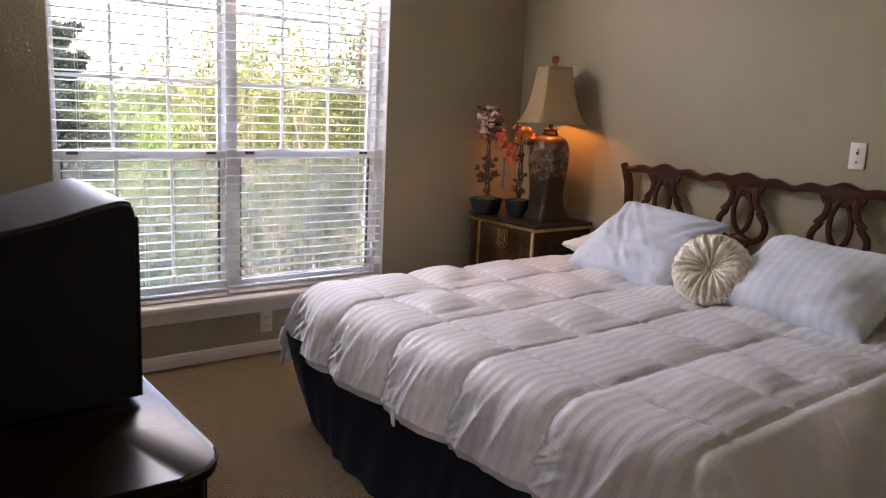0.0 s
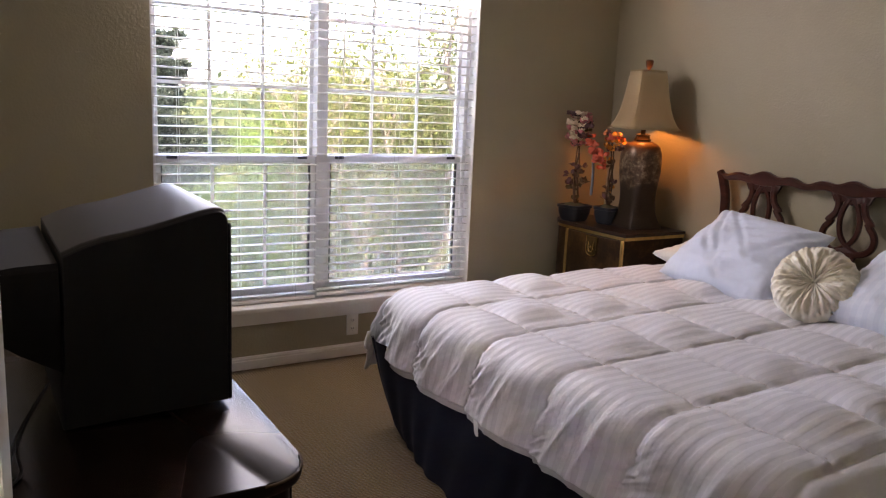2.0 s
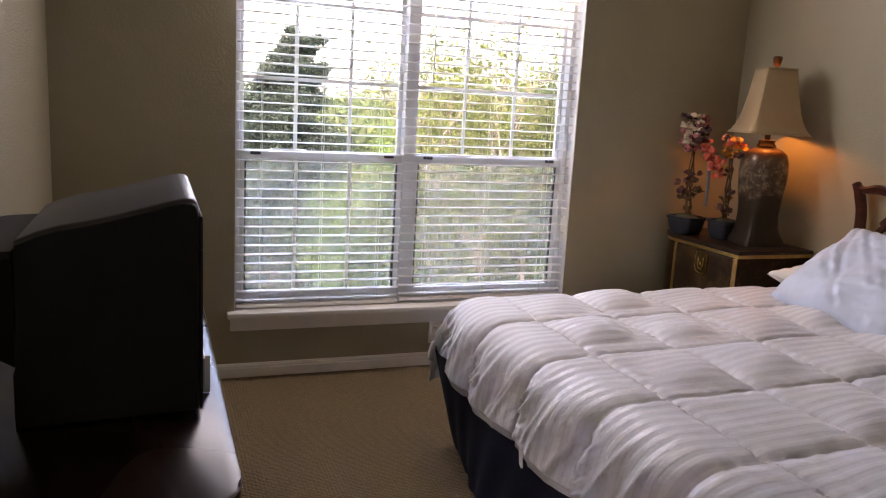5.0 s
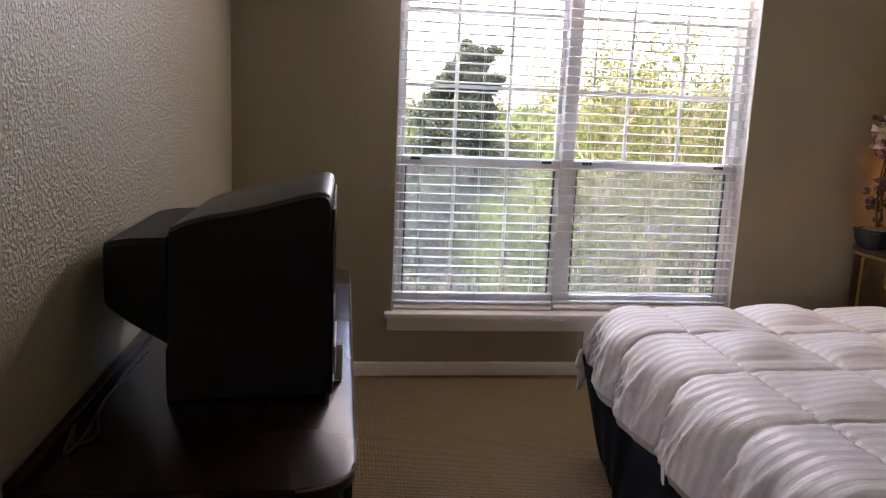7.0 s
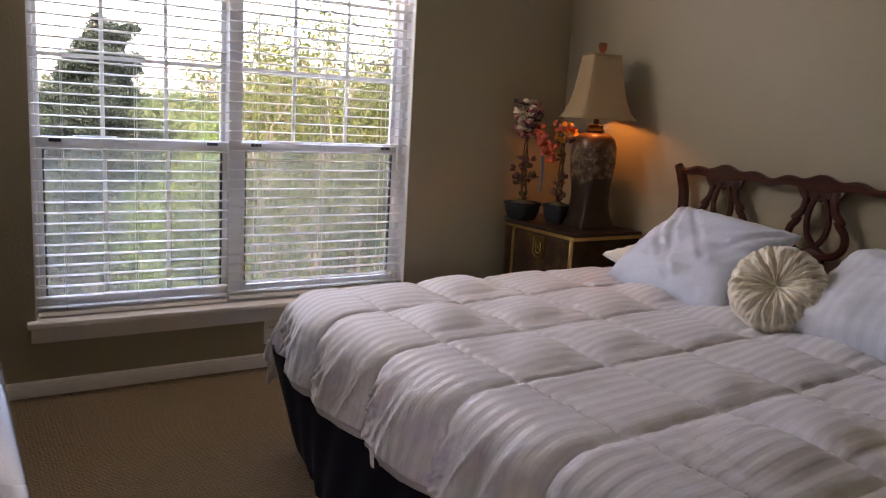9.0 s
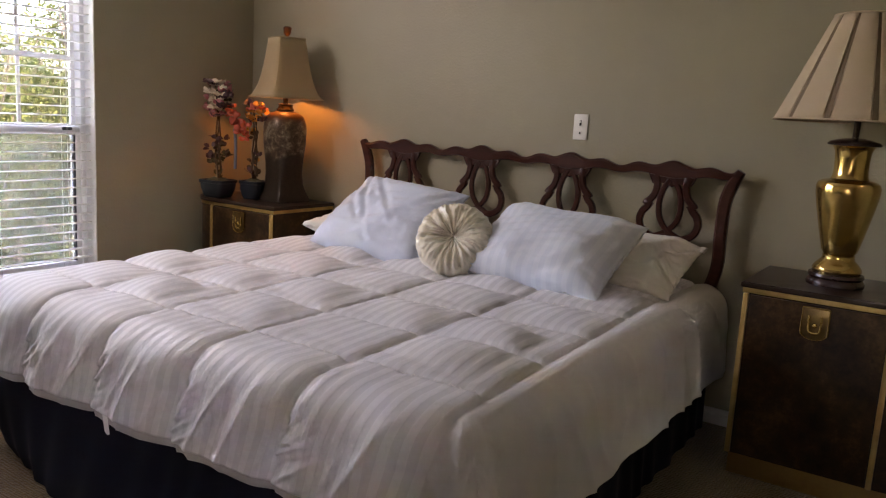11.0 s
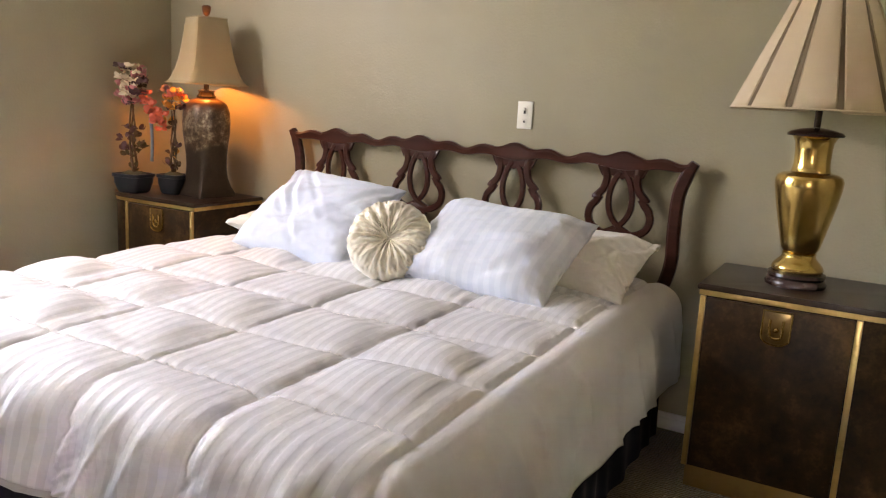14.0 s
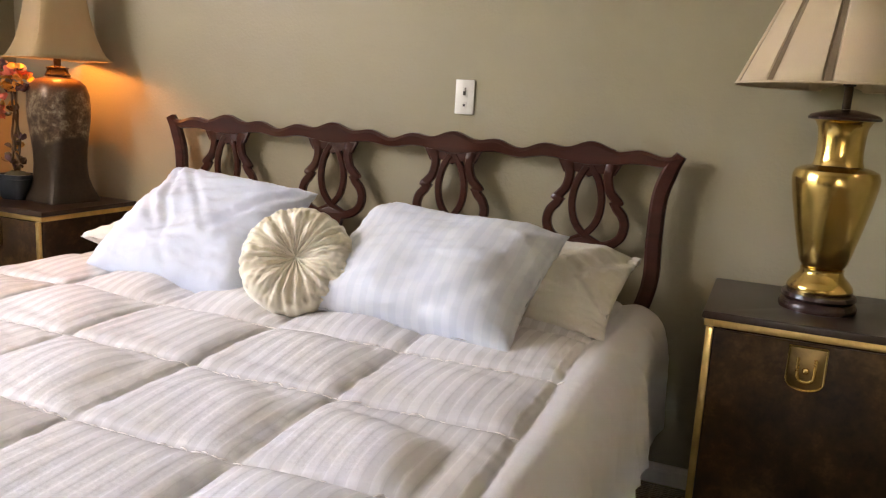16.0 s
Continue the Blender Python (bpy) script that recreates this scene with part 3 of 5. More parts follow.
def blind(x0, x1, bottom, sag):
    cx, w = (x0 + x1) / 2, x1 - x0
    yb = NORTH + 0.046
    ob = thing("window_blind", (cx, yb, bottom), "white slatted blind let down with its slats open", "blind", "blinds in the window")
    part("headrail", box(x0, x1, yb - 0.028, yb + 0.028, WIN_T - 0.052, WIN_T - 0.008, 0.003), SLAT, ob)
    part("bottom_rail", box(x0, x1, yb - 0.024, yb + 0.024, bottom, bottom + 0.02, 0.005), SLAT, ob)
    prof = [(-0.0245, -0.002), (-0.012, 0.0005), (0, 0.0014), (0.012, 0.0005), (0.0245, -0.002), (0.0245, 0.0008), (0.012, 0.0033), (0, 0.0042), (-0.012, 0.0033), (-0.0245, 0.0008)]
    bm = loft([[(x, d, h) for d, h in prof] for x in (-w / 2, w / 2)])
    me = finish(bm, "slat", SLAT, 40)
    pitch = 0.0462
    z = bottom + 0.036
    while z < WIN_T - 0.06:
        s = new("slat", me)
        s.parent = ob
        s.location = (0, random.uniform(-0.0012, 0.0012), z - bottom + random.uniform(-0.001, 0.001))
        s.rotation_euler = (radians(-3 + random.uniform(-1.5, 1.5)), sag + random.uniform(-0.0012, 0.0012), 0)
        z += pitch
    for f in (0.14, 0.5, 0.86):
        for dy in (-0.026, 0.026):
            part("ladder_cord", tube([(x0 + f * w, yb + dy, bottom + 0.02), (x0 + f * w, yb + dy, WIN_T - 0.05)], 0.0011, 5), CORD, ob)
    return ob


blind(WIN_L + 0.012, 1.974, WIN_B + 0.006, 0.0018)
b2 = blind(1.982, WIN_R - 0.012, WIN_B + 0.016, -0.0012)
part("tilt_wand", tube([(2.11, NORTH + 0.012, 1.5), (2.112, NORTH + 0.01, WIN_T - 0.06)], 0.004, 8), CORD, b2)


# ---- the bed ----
BED_Y, HALF, FOOT, HEAD = 2.40, 0.965, 1.91, 3.93
TOPZ = 0.632
bed = thing("bed", (2.95, BED_Y, 0), "king-size bed with mattress and dark navy skirt", "bed")


def foot_edge(y):
    """The foot of the bed is rounded towards its corners."""
    return FOOT + 0.045 + 0.035 * (max(0.0, min(1.0, abs(y - BED_Y)) - 0.45) / 0.52) ** 2


def bed_outline(inset):
    rows = [BED_Y - HALF + inset + (2 * HALF - 2 * inset) * i / 24 for i in range(25)]
    return [(HEAD, rows[0])] + [(FOOT + 0.05 + inset + 0.06 * (max(0.0, abs(y - BED_Y) - 0.4) / 0.52) ** 2, y) for y in rows] + [(HEAD, rows[-1])]


part("mattress", slab(bed_outline(0.035), "z", 0.362, 0.6, 0.03), SHEET, bed)
part("box_spring", slab(bed_outline(0.045), "z", 0.16, 0.36, 0.01), LINEN_GREY, bed)
for fx in (FOOT + 0.2, HEAD - 0.2):
    for fy in (BED_Y - 0.8, BED_Y + 0.8):
        part("leg", lathe([(0.03, 0.0), (0.03, 0.16)], fx, fy, 12), SLOT, bed)


def foot_spread(p):
    """How far the skirt stands out at the floor, more in the middle of the foot."""
    return 0.02 + 0.11 * (1 - min(1.0, max(0.0, abs(p.y - BED_Y) - 0.4) / 0.64) ** 1.3)


def no_bulge(p):
    return 0.0


def corner_bulge(p):
    """The cloth is pushed out under the hem at the corner by the window."""
    return 0.18 * math.exp(-((p - Vector((FOOT + 0.08, BED_Y + HALF + 0.04, 0))).length / 0.4) ** 2)


def skirt_side(line, spread=lambda p: 0.02, name="bed_skirt", z0=0.006, z1=0.43, bulge=no_bulge):
    """Gathered cloth from the box spring to the floor, along a line of places."""
    pts = [Vector((*p, 0)) for p in line]
    rings = []
    for j in range(8):
        f = j / 7
        z = z1 + (z0 - z1) * f
        row, s = [], 0.0
        for i, p in enumerate(pts):
            d = (pts[min(i + 1, len(pts) - 1)] - pts[max(i - 1, 0)]).normalized()
            out = Vector((-d.y, d.x, 0))
            if i:
                s += (p - pts[i - 1]).length
            w = math.sin(s * 41 + 2.3 * math.sin(s * 7.3)) * 0.5 + noise.noise((s * 7, f * 0.8, p.x * 0.3)) * 1.4
            q = p + out * (0.004 + 0.011 * f * w + spread(p) * f + bulge(p) * (1 - f) ** 0.7)
            row.append((q.x, q.y, z + (0.004 * noise.noise((s * 6, 1, 1)) if j == 7 else 0)))
        rings.append(row)
    return part(name, loft(rings, closed=False), NAVY, bed, "gathered navy cloth skirt", 180)


ys, yn = BED_Y - HALF - 0.005, BED_Y + HALF + 0.04
x_s, x_n = foot_edge(ys) + 0.004, foot_edge(yn) + 0.004
turn = 0.07
line = [(foot_edge(ys + (yn - turn - ys) * i / 200) + 0.004, ys + (yn - turn - ys) * i / 200) for i in range(200)]
line += [(x_n + turn - turn * math.cos(a), yn - turn + turn * math.sin(a)) for a in [math.pi / 2 * i / 12 for i in range(13)]]
line += [(x_n + turn + (HEAD - 0.02 - x_n - turn) * i / 200, yn) for i in range(1, 201)]
skirt_side(line, foot_spread, bulge=corner_bulge)
skirt_side([(HEAD + 0.01 + (x_s - HEAD - 0.01) * i / 220, ys) for i in range(221)])

# comforter: a quilted sheet laid over the bed and hanging down on three sides
SEAM_X = [2.06 + 0.338 * k for k in range(-2, 6)]
SEAM_Y = [1.146, BORDER_S] + [1.525 + 0.379 * k for k in range(1, 5)] + [BORDER_N, 3.8]
FOOT_DROP, SIDE_DROP = 0.315, 0.41


def cell(v, seams):
    """Where v lies between two seams, from -1 to 1."""
    for a, b in zip(seams, seams[1:]):
        if a <= v < b:
            return 2 * (v - a) / (b - a) - 1, seams.index(a)
    return 0.0, 99


def fall(d, r=0.085, flare=0.05):
    """How far cloth that runs d past an edge goes out and down."""
    if d <= 0:
        return 0.0, 0.0
    if d < r * math.pi / 2:
        return r * math.sin(d / r), r * (1 - math.cos(d / r))
    over = d - r * math.pi / 2
    return r + flare * over, r + over * math.sqrt(1 - flare * flare)


def ridged(a, b, c, k=4):
    """Crisp ridges of noise, from 0 to 1."""
    return (1 - min(1.0, abs(noise.noise((a, b, c))) * 1.6)) ** k


def pattern_y(sx, sy):
    """The seams run a little askew to the bed, more towards its foot."""
    return sy + 0.045 * min(1.0, max(0.0, (3.2 - sx) / 1.2))


def quilt_point(sx, sy):
    """sx, sy: place in the flat cloth, as if it lay open at bed height."""
    xe = foot_edge(sy)
    dx = max(0.0, xe - sx)
    ylo, yhi = BED_Y - HALF + 0.035, BED_Y + HALF - 0.035
    dy = max(0.0, ylo - sy, sy - yhi)
    side = -1 if sy < BED_Y else 1
    ox, zx = fall(dx, 0.095, 0.15)
    oy, zy = fall(dy, 0.1, 0.085 if side < 0 else 0.12)
    drop = max(zx, zy) + 0.1 * min(zx, zy)
    x = max(sx, xe) - ox
    y = min(max(sy, ylo), yhi) + side * oy + 0.24 * zx * (1 - min(1.0, zy / 0.12))
    if zx > 0.05 and zy > 0.05:
        k = min(zx, zy)
        x -= 0.14 * k
        y += side * 0.12 * k
    sp = pattern_y(sx, sy)
    (a, ka), (b, kb) = cell(sx, SEAM_X), cell(sp, SEAM_Y)
    ka = max(ka, 1)
    hang = min(1.0, max(zx, zy) / 0.12)
    wx = zx * zx / (zx * zx + zy * zy + 1e-9)
    border = sp < SEAM_Y[1] or sp > SEAM_Y[6]
    # a chance of its own for each pocket
    chance = noise.cell((ka * 3.7 + 0.5, kb * 5.3 + 0.5, 0.5))
    chance2 = noise.cell((ka * 2.9 + 0.5, kb * 4.1 + 7.5, 3.5))
    wob = noise.noise((sx * 3.1, sy * 2.3, 5.1))
    puff_a = 1.0 if border or sx < SEAM_X[2] else 1 - 0.95 * abs(a) ** 12
    if border:
        puff_b = 0.6 * min(1.0, min(abs(sp - SEAM_Y[1]), abs(sp - SEAM_Y[6])) / 0.045) ** 0.6
    else:
        puff_b = (1 - abs(b) ** (13 - 10.0 * hang)) ** 0.8
    tuck = min(1.0, dx / FOOT_DROP)
    puff = (0.018 + 0.03 * hang * (0 if border else 1) * (1 - 0.7 * tuck ** 3)) * puff_a * puff_b * (1 + 0.45 * wob + 0.15 * chance)
    # filling heaped in each pocket, with a slack facet on one side
    ca, cb = 0.1 + 0.3 * chance, -0.15 + 0.2 * chance2
    u, v = (a - ca - 0.25 * (b - cb)) / (0.62 if a > ca else 0.95), (b - cb) / (1.1 if b > cb else 0.62)
    dome = max(0.0, 1 - u * u) * max(0.0, 1 - v * v)
    heap = 0.0 if border or ka < 2 else 0.027 * (0.75 + 0.45 * chance2) * dome * (1 - hang)
    heap += 0.006 * noise.noise((sx * 5.5, sy * 8.5, 0.7)) * puff_b
    # puckers along the stitched seams
    near = math.exp(-((1 - abs(b)) / 0.2) ** 2) + math.exp(-((1 - abs(a)) / 0.12) ** 2) * (1 - hang)
    pull = 0.0 if border else near * 0.005 * (1 - 0.6 * hang) * noise.noise((sx * 30, sy * 22, 2))
    # folds of the foot: slanting from each seam, rising away from it on its south side
    fold_x = 0.0
    if hang > 0 and wx > 0.02:
        dn = (1 - b) / 2 * 0.379
        ds = (1 + b) / 2 * 0.379
        if border:
            fold_x = 0.014 * (ridged(sx * 1.5 + sy * 2, sy * 8 - sx * 6, 4.4, 2) - 0.4) + 0.004 * noise.noise((sx * 18, sy * 20, 3))
        else:
            bend = 0.03 * noise.noise((sx * 5, sy * 4, kb * 3.1))
            low = min(1.0, max(0.0, zx - 0.03) / 0.1)
            down = 1.0 * dx + 0.75 * dn + bend
            reach = low * (math.exp(-((dn - 0.02) / (0.075 + 0.045 * chance)) ** 2) + 0.2 * math.exp(-(ds / 0.04) ** 2))
            fold_x = 0.027 * reach * (ridged(down * 17.0, sy * 2.2 + kb * 7.3, 1.7 + kb, 2.4) - 0.35)
            fold_x += 0.012 * reach * (ridged(down * 36.0, sy * 5 + kb, 6.1, 3) - 0.3)
            # long soft folds that run down the middle of each pocket
            fold_x += 0.03 * (ridged(sx * 1.1 + sy * 1.2, sy * 6.5 + sx * 2.4, 9.2, 2) - 0.4) * (1 - abs(b) ** 4) * (0.35 + 0.65 * low)
            fold_x += 0.013 * (ridged(sx * 2.2, sy * 15 + sx * 6.0, 2.7, 3) - 0.3) * (1 - b * b) * low
            fold_x *= 1 - 0.6 * tuck ** 2
    fold_y = 0.010 * noise.noise((sx * 4.5, sy * 1.6, 1.2)) + 0.015 * (ridged(sx * 5.5 + sy * 1.5, sy * 1.8, 3.3, 5) - 0.2) + 0.003 * noise.noise((sx * 17, sy * 9, 6.0))
    # creases that fan out from the corner of the mattress
    fan = math.sin(math.atan2(dy + 0.02, dx + 0.02) * 11 + 2) * (0.016 if side > 0 else 0.013) * min(1.0, 4 * math.sqrt(wx * (1 - wx)) * hang)
    fold = hang * (wx * fold_x + (1 - wx) * fold_y) + fan
    h = puff + heap + pull + fold + 0.006 * noise.noise((sx * 1.7, sy * 1.9, 3.3))
    n = Vector((0, 0, 1 - hang))
    n.x -= hang * wx
    n.y += side * hang * (1 - wx)
    n.normalize()
    return Vector((x, y, TOPZ - drop)) + n * h


def comforter():
    x_hi = HEAD - 0.015
    y_lo, y_hi = BED_Y - HALF + 0.035 - SIDE_DROP, BED_Y + HALF - 0.035 + SIDE_DROP
    n_hang, n_top, ny = 80, 200, 360
    bm = bmesh.new()
    uv = bm.loops.layers.uv.new("UVMap")
    flat, grid = {}, []
    for i in range(n_hang + n_top + 1):
        row = []
        for j in range(ny + 1):
            sy = y_lo + (y_hi - y_lo) * j / ny
            xe = foot_edge(sy) + 0.03
            x_lo = xe - 0.03 - FOOT_DROP - 0.006 * noise.noise((sy * 4, 0.3, 0.9))
            sx = x_lo + (xe - x_lo) * i / n_hang if i <= n_hang else xe + (x_hi - xe) * (i - n_hang) / n_top
            v = bm.verts.new(quilt_point(sx, sy))
            flat[v] = (sx, pattern_y(sx, sy))
            row.append(v)
        grid.append(row)
    for g, g2 in zip(grid, grid[1:]):
        for j in range(ny):
            f = bm.faces.new((g[j], g2[j], g2[j + 1], g[j + 1]))
            for l in f.loops:
                l[uv].uv = flat[l.vert]
    at = (2.9, BED_Y, TOPZ)
    ob = solid("comforter", bm, COMFORTER, "white satin-striped quilted comforter spread over the bed", "comforter", smooth=180, at=at)
    m = ob.modifiers.new("thickness", "SOLIDIFY")
    m.thickness, m.offset = 0.012, -1
    # ragged stitching along the cross seams
    for sx in SEAM_X[2:6]:
        bm = bmesh.new()
        sy = SEAM_Y[1] - 0.02
        while sy < SEAM_Y[6]:
            ln = random.uniform(0.012, 0.024)
            jig = random.uniform(-0.004, 0.004)
            p, q = quilt_point(sx + jig, sy) + Vector((0, 0, 0.0022)), quilt_point(sx - jig, sy + ln) + Vector((0, 0, 0.0022))
            tube([p, (p + q) / 2 + Vector((0, 0, 0.0015)), q], [0.0009, 0.0016, 0.0009], 5, bm=bm)
            sy += ln * random.uniform(1.0, 1.7)
        part("stitching", bm, STITCH, ob, "ragged white quilting stitches", 180)
    # grey lining that shows under the hem at the foot
    rings = []
    for over, d in ((-0.1, -0.01), (0.0, 0.002), (0.032, 0.004)):
        row = []
        for i in range(161):
            y = BED_Y - HALF + 0.1 + (2 * HALF - 0.16) * i / 160
            q = quilt_point(foot_edge(y) - FOOT_DROP + 0.004 + (-over if over < 0 else 0), y)
            row.append((q.x + 0.017 - d, q.y, q.z - max(0.0, over) + 0.004 * noise.noise((y * 9, 0, 3))))
        rings.append(row)
    part("lining", loft(rings, closed=False), LINEN_GREY, ob, "pale grey lining edge", 180)
    # care tag that hangs at the foot
    hem = quilt_point(foot_edge(2.5) - FOOT_DROP + 0.004, 2.5)
    tag = [(hem.x + 0.004, hem.y + 0.012 * i - 0.004 * j, hem.z + 0.004 - 0.02 * j + 0.004 * math.sin(i * 2 + j)) for j in range(4) for i in range(3)]
    bm = loft([tag[k * 3:k * 3 + 3] for k in range(4)], closed=False)
    part("care_tag", bm, PAPER, ob, "small white cloth care tag", 180)
    return ob


comforter()


def pillow(centre, right, up, w, h, t, material, label, seed, creases=(), slack=0.0):
    """A stuffed pillow: right and up span its face; creases: lines over its face with depth and width."""
    r = Vector(right).normalized()
    u = Vector(up)
    u = (u - r * u.dot(r)).normalized()
    o = r.cross(u)
    n = 64
    c = Vector(centre)
    bm = bmesh.new()
    uv = bm.loops.layers.uv.new("UVMap")
    flat = {}
    for sgn in (1, -1):
        grid = []
        for i in range(n + 1):
            row = []
            for j in range(n + 1):
                a, b = 2 * i / n - 1, 2 * j / n - 1
                a, b = math.sin(a * math.pi / 2) * 0.4 + a * 0.6, math.sin(b * math.pi / 2) * 0.4 + b * 0.6
                full = max(0.0, (1 - abs(a) ** 3.4) * (1 - abs(b) ** 3.0)) ** 0.46
                # the open end of the case stays slack
                if slack and a > 0.7:
                    full *= 1 - slack * (a - 0.7) / 0.3
                ax = a * (1 - 0.06 * (1 - b * b) * a * a)
                by = b * (1 - 0.075 * (1 - a * a) * b * b)
                d = t / 2 * full
                d += full * (0.016 * noise.noise((a * 2.3 + seed, b * 1.9, seed)) + 0.008 * noise.noise((a * 4 - b * 6 + seed, b * 5, seed * 2.0)) + 0.003 * noise.noise((a * 14, b * 14, seed)))
                rim = max(abs(a), abs(b))
                d += 0.007 * max(0.0, rim - 0.6) * noise.noise((a * 18 * (1 if abs(b) > abs(a) else 0.2), b * 18 * (1 if abs(a) > abs(b) else 0.2), seed + 3)) * 2
                for x0, y0, x1, y1, deep, wide in creases:
                    ux, uy = x1 - x0, y1 - y0
                    k = max(0.0, min(1.0, ((a - x0) * ux + (b - y0) * uy) / (ux * ux + uy * uy)))
                    gap = math.hypot(a - x0 - k * ux, b - y0 - k * uy)
                    d -= deep * math.exp(-(gap / wide) ** 2) * (1 - 0.6 * k)
                    d += 0.6 * deep * math.exp(-((gap - 2 * wide) / wide) ** 2) * (1 - 0.6 * k) * full
                wave = 0.012 * noise.noise((a * 1.7, b * 1.7, seed + 7)) + 0.006 * noise.noise((a * 6, b * 6, seed + 9)) * rim ** 4
                v = bm.verts.new(c + r * (ax * w / 2) + u * (by * h / 2) + o * (sgn * d + wave))
                flat[v] = (a * w / 2, b * h / 2)
                row.append(v)
            grid.append(row)
        for i in range(n):
            for j in range(n):
                q = (grid[i][j], grid[i + 1][j], grid[i + 1][j + 1], grid[i][j + 1])
                f = bm.faces.new(q if sgn > 0 else q[::-1])
                for l in f.loops:
                    l[uv].uv = flat[l.vert]
    bmesh.ops.remove_doubles(bm, verts=bm.verts, dist=0.0006)
    low = min(v.co.z for v in bm.verts)
    return solid("pillow", bm, material, label, "pillow", "", "pillows on the bed", 180, (c.x, c.y, low))


pillow((3.69, 3.07, 0.715), (0.05, -1, 0), (0.97, 0, 0.12), 0.68, 0.42, 0.13, PILLOW_WHITE, "white pillow lying flat under a pale blue one", 2.3)
pillow((3.66, 1.82, 0.722), (-0.05, -1, 0), (0.66, 0, 0.27), 0.72, 0.43, 0.17, PILLOW_WHITE, "soft white pillow propped against the headboard", 5.9, ((0.95, 0.9, 0.5, -0.3, 0.02, 0.07), (0.98, -0.5, 0.6, 0.1, 0.015, 0.06)), 0.6)
pillow((3.425, 2.815, 0.79), (-0.1, -1, -0.04), (0.42, 0.0, 0.33), 0.64, 0.5, 0.2, PILLOW_BLUE, "pale blue creased pillow leaning on another", 8.4, (
    (-0.85, 0.95, 0.15, -0.8, 0.01, 0.045), (-0.55, 0.85, 0.45, -0.3, 0.008, 0.045), (-0.7, 0.2, 0.2, -0.9, 0.007, 0.05), (0.95, 0.85, 0.4, -0.2, 0.009, 0.06)))
striped = pillow((3.40, 1.965, 0.772), (-0.06, -1, -0.01), (0.45, 0.07, 0.26), 0.655, 0.49, 0.21, PILLOW_STRIPE, "pale satin-striped pillow leaning on another", 12.7, (
    (0.98, 0.6, 0.6, -0.5, 0.007, 0.08), (0.1, -0.95, 0.6, -0.6, 0.006, 0.07), (-0.95, -0.9, -0.4, -0.4, 0.006, 0.07), (-0.9, 0.9, -0.3, 0.5, 0.005, 0.06)), 0.2)
line = [(3.205 + 0.004 * math.sin(k * 1.9), 2.24 - 0.0135 * k, TOPZ + 0.034 + 0.006 * math.sin(k * 0.9) + 0.004 * math.sin(k * 2.3)) for k in range(40)]
part("edging", tube(smooth_line(line, 3), 0.0035, 6), PILLOW_STRIPE, striped, "wavy corded edge of the pillowcase", 180)


def round_cushion():
    """A round pleated cushion with a button in its middle."""
    c = Vector((3.275, 2.335, 0.765))
    o = Vector((-0.76, -0.28, 0.57)).normalized()
    r = Vector((0, 1, 0)).cross(o).normalized()
    r, u = o.cross(r).normalized(), r
    R, T, n, m = 0.163, 0.19, 264, 26
    ob = thing("round_cushion", (c.x, c.y, 0.63), "round cream pleated cushion with a covered button", "cushion")
    for side, name in ((1, "front"), (-1, "back")):
        rings = []
        for k in range(m + 1):
            f = k / m
            row = []
            for i in range(n):
                a = 2 * math.pi * i / n
                lobes = math.cos(a * 19 + 2.6 * math.sin(a * 3) + 1.6 * math.sin(a * 5 + f * 3) + (1 - f) * 1.6) * (0.85 + 0.5 * noise.noise((math.cos(a) * 4, math.sin(a) * 4, 2.0)))
                sharp = (abs(lobes) ** 0.6) * (1 if lobes > 0 else -1)
                rad = R * math.sin(f * math.pi / 2) ** 0.9 * (1 + 0.018 * lobes * f)
                dome = T / 2 * math.cos(f * math.pi / 2) ** 0.48
                dimple = 0.036 * math.exp(-(f / 0.22) ** 2)
                split = max(0.0, min(1.0, (f - 0.5) / 0.2))
                tuck = math.cos(a * 44 + 2.0 * math.sin(a * 5) + 5 * f) * split * 0.5
                d = dome - dimple + 0.0075 * (sharp * (1 - 0.5 * split) + tuck) * math.sin(min(1, f * 1.08) * math.pi) ** 0.7 + 0.013 * noise.noise((math.cos(a) * 5, math.sin(a) * 5, f * 6 + side)) * f + 0.007 * noise.noise((math.cos(a) * 13, math.sin(a) * 13, f * 9))
                row.append(c + (r * math.cos(a) + u * math.sin(a)) * (rad + 0.001) + o * side * d)
            rings.append(row)
        part(name, loft(rings, cap=False), CREAM, ob, "gathered cream taffeta face", 180)
    bm = bmesh.new()
    bmesh.ops.create_uvsphere(bm, u_segments=18, v_segments=10, radius=0.017)
    q = o.to_track_quat("Z", "Y").to_matrix().to_4x4()
    bm.transform(Matrix.Translation(c + o * 0.034) @ q @ Matrix.Diagonal((1, 1, 0.5, 1)))
    part("button", bm, CREAM, ob, "cloth-covered button", 180)


round_cushion()


# ---- the headboard ----
def ribbon(points, width, x, depth, bm=None):
    """A carved bar that follows points (y, z) in the headboard's plane; width: one for each point."""
    pts = [Vector((p[0], p[1])) for p in points]
    widths = width if isinstance(width, (list, tuple)) else [width] * len(pts)
    rings = []
    for i, p in enumerate(pts):
        d = (pts[min(i + 1, len(pts) - 1)] - pts[max(0, i - 1)]).normalized()
        nrm = Vector((-d.y, d.x)) * widths[i] / 2
        ring = []
        for a, b in ((-1, 0.55), (-0.65, 1), (0.65, 1), (1, 0.55), (1, -0.55), (0.65, -1), (-0.65, -1), (-1, -0.55)):
            q = p + nrm * a
            ring.append((x + depth / 2 * b, q.x, q.y))
        rings.append(ring)
    return loft(rings, bm=bm)


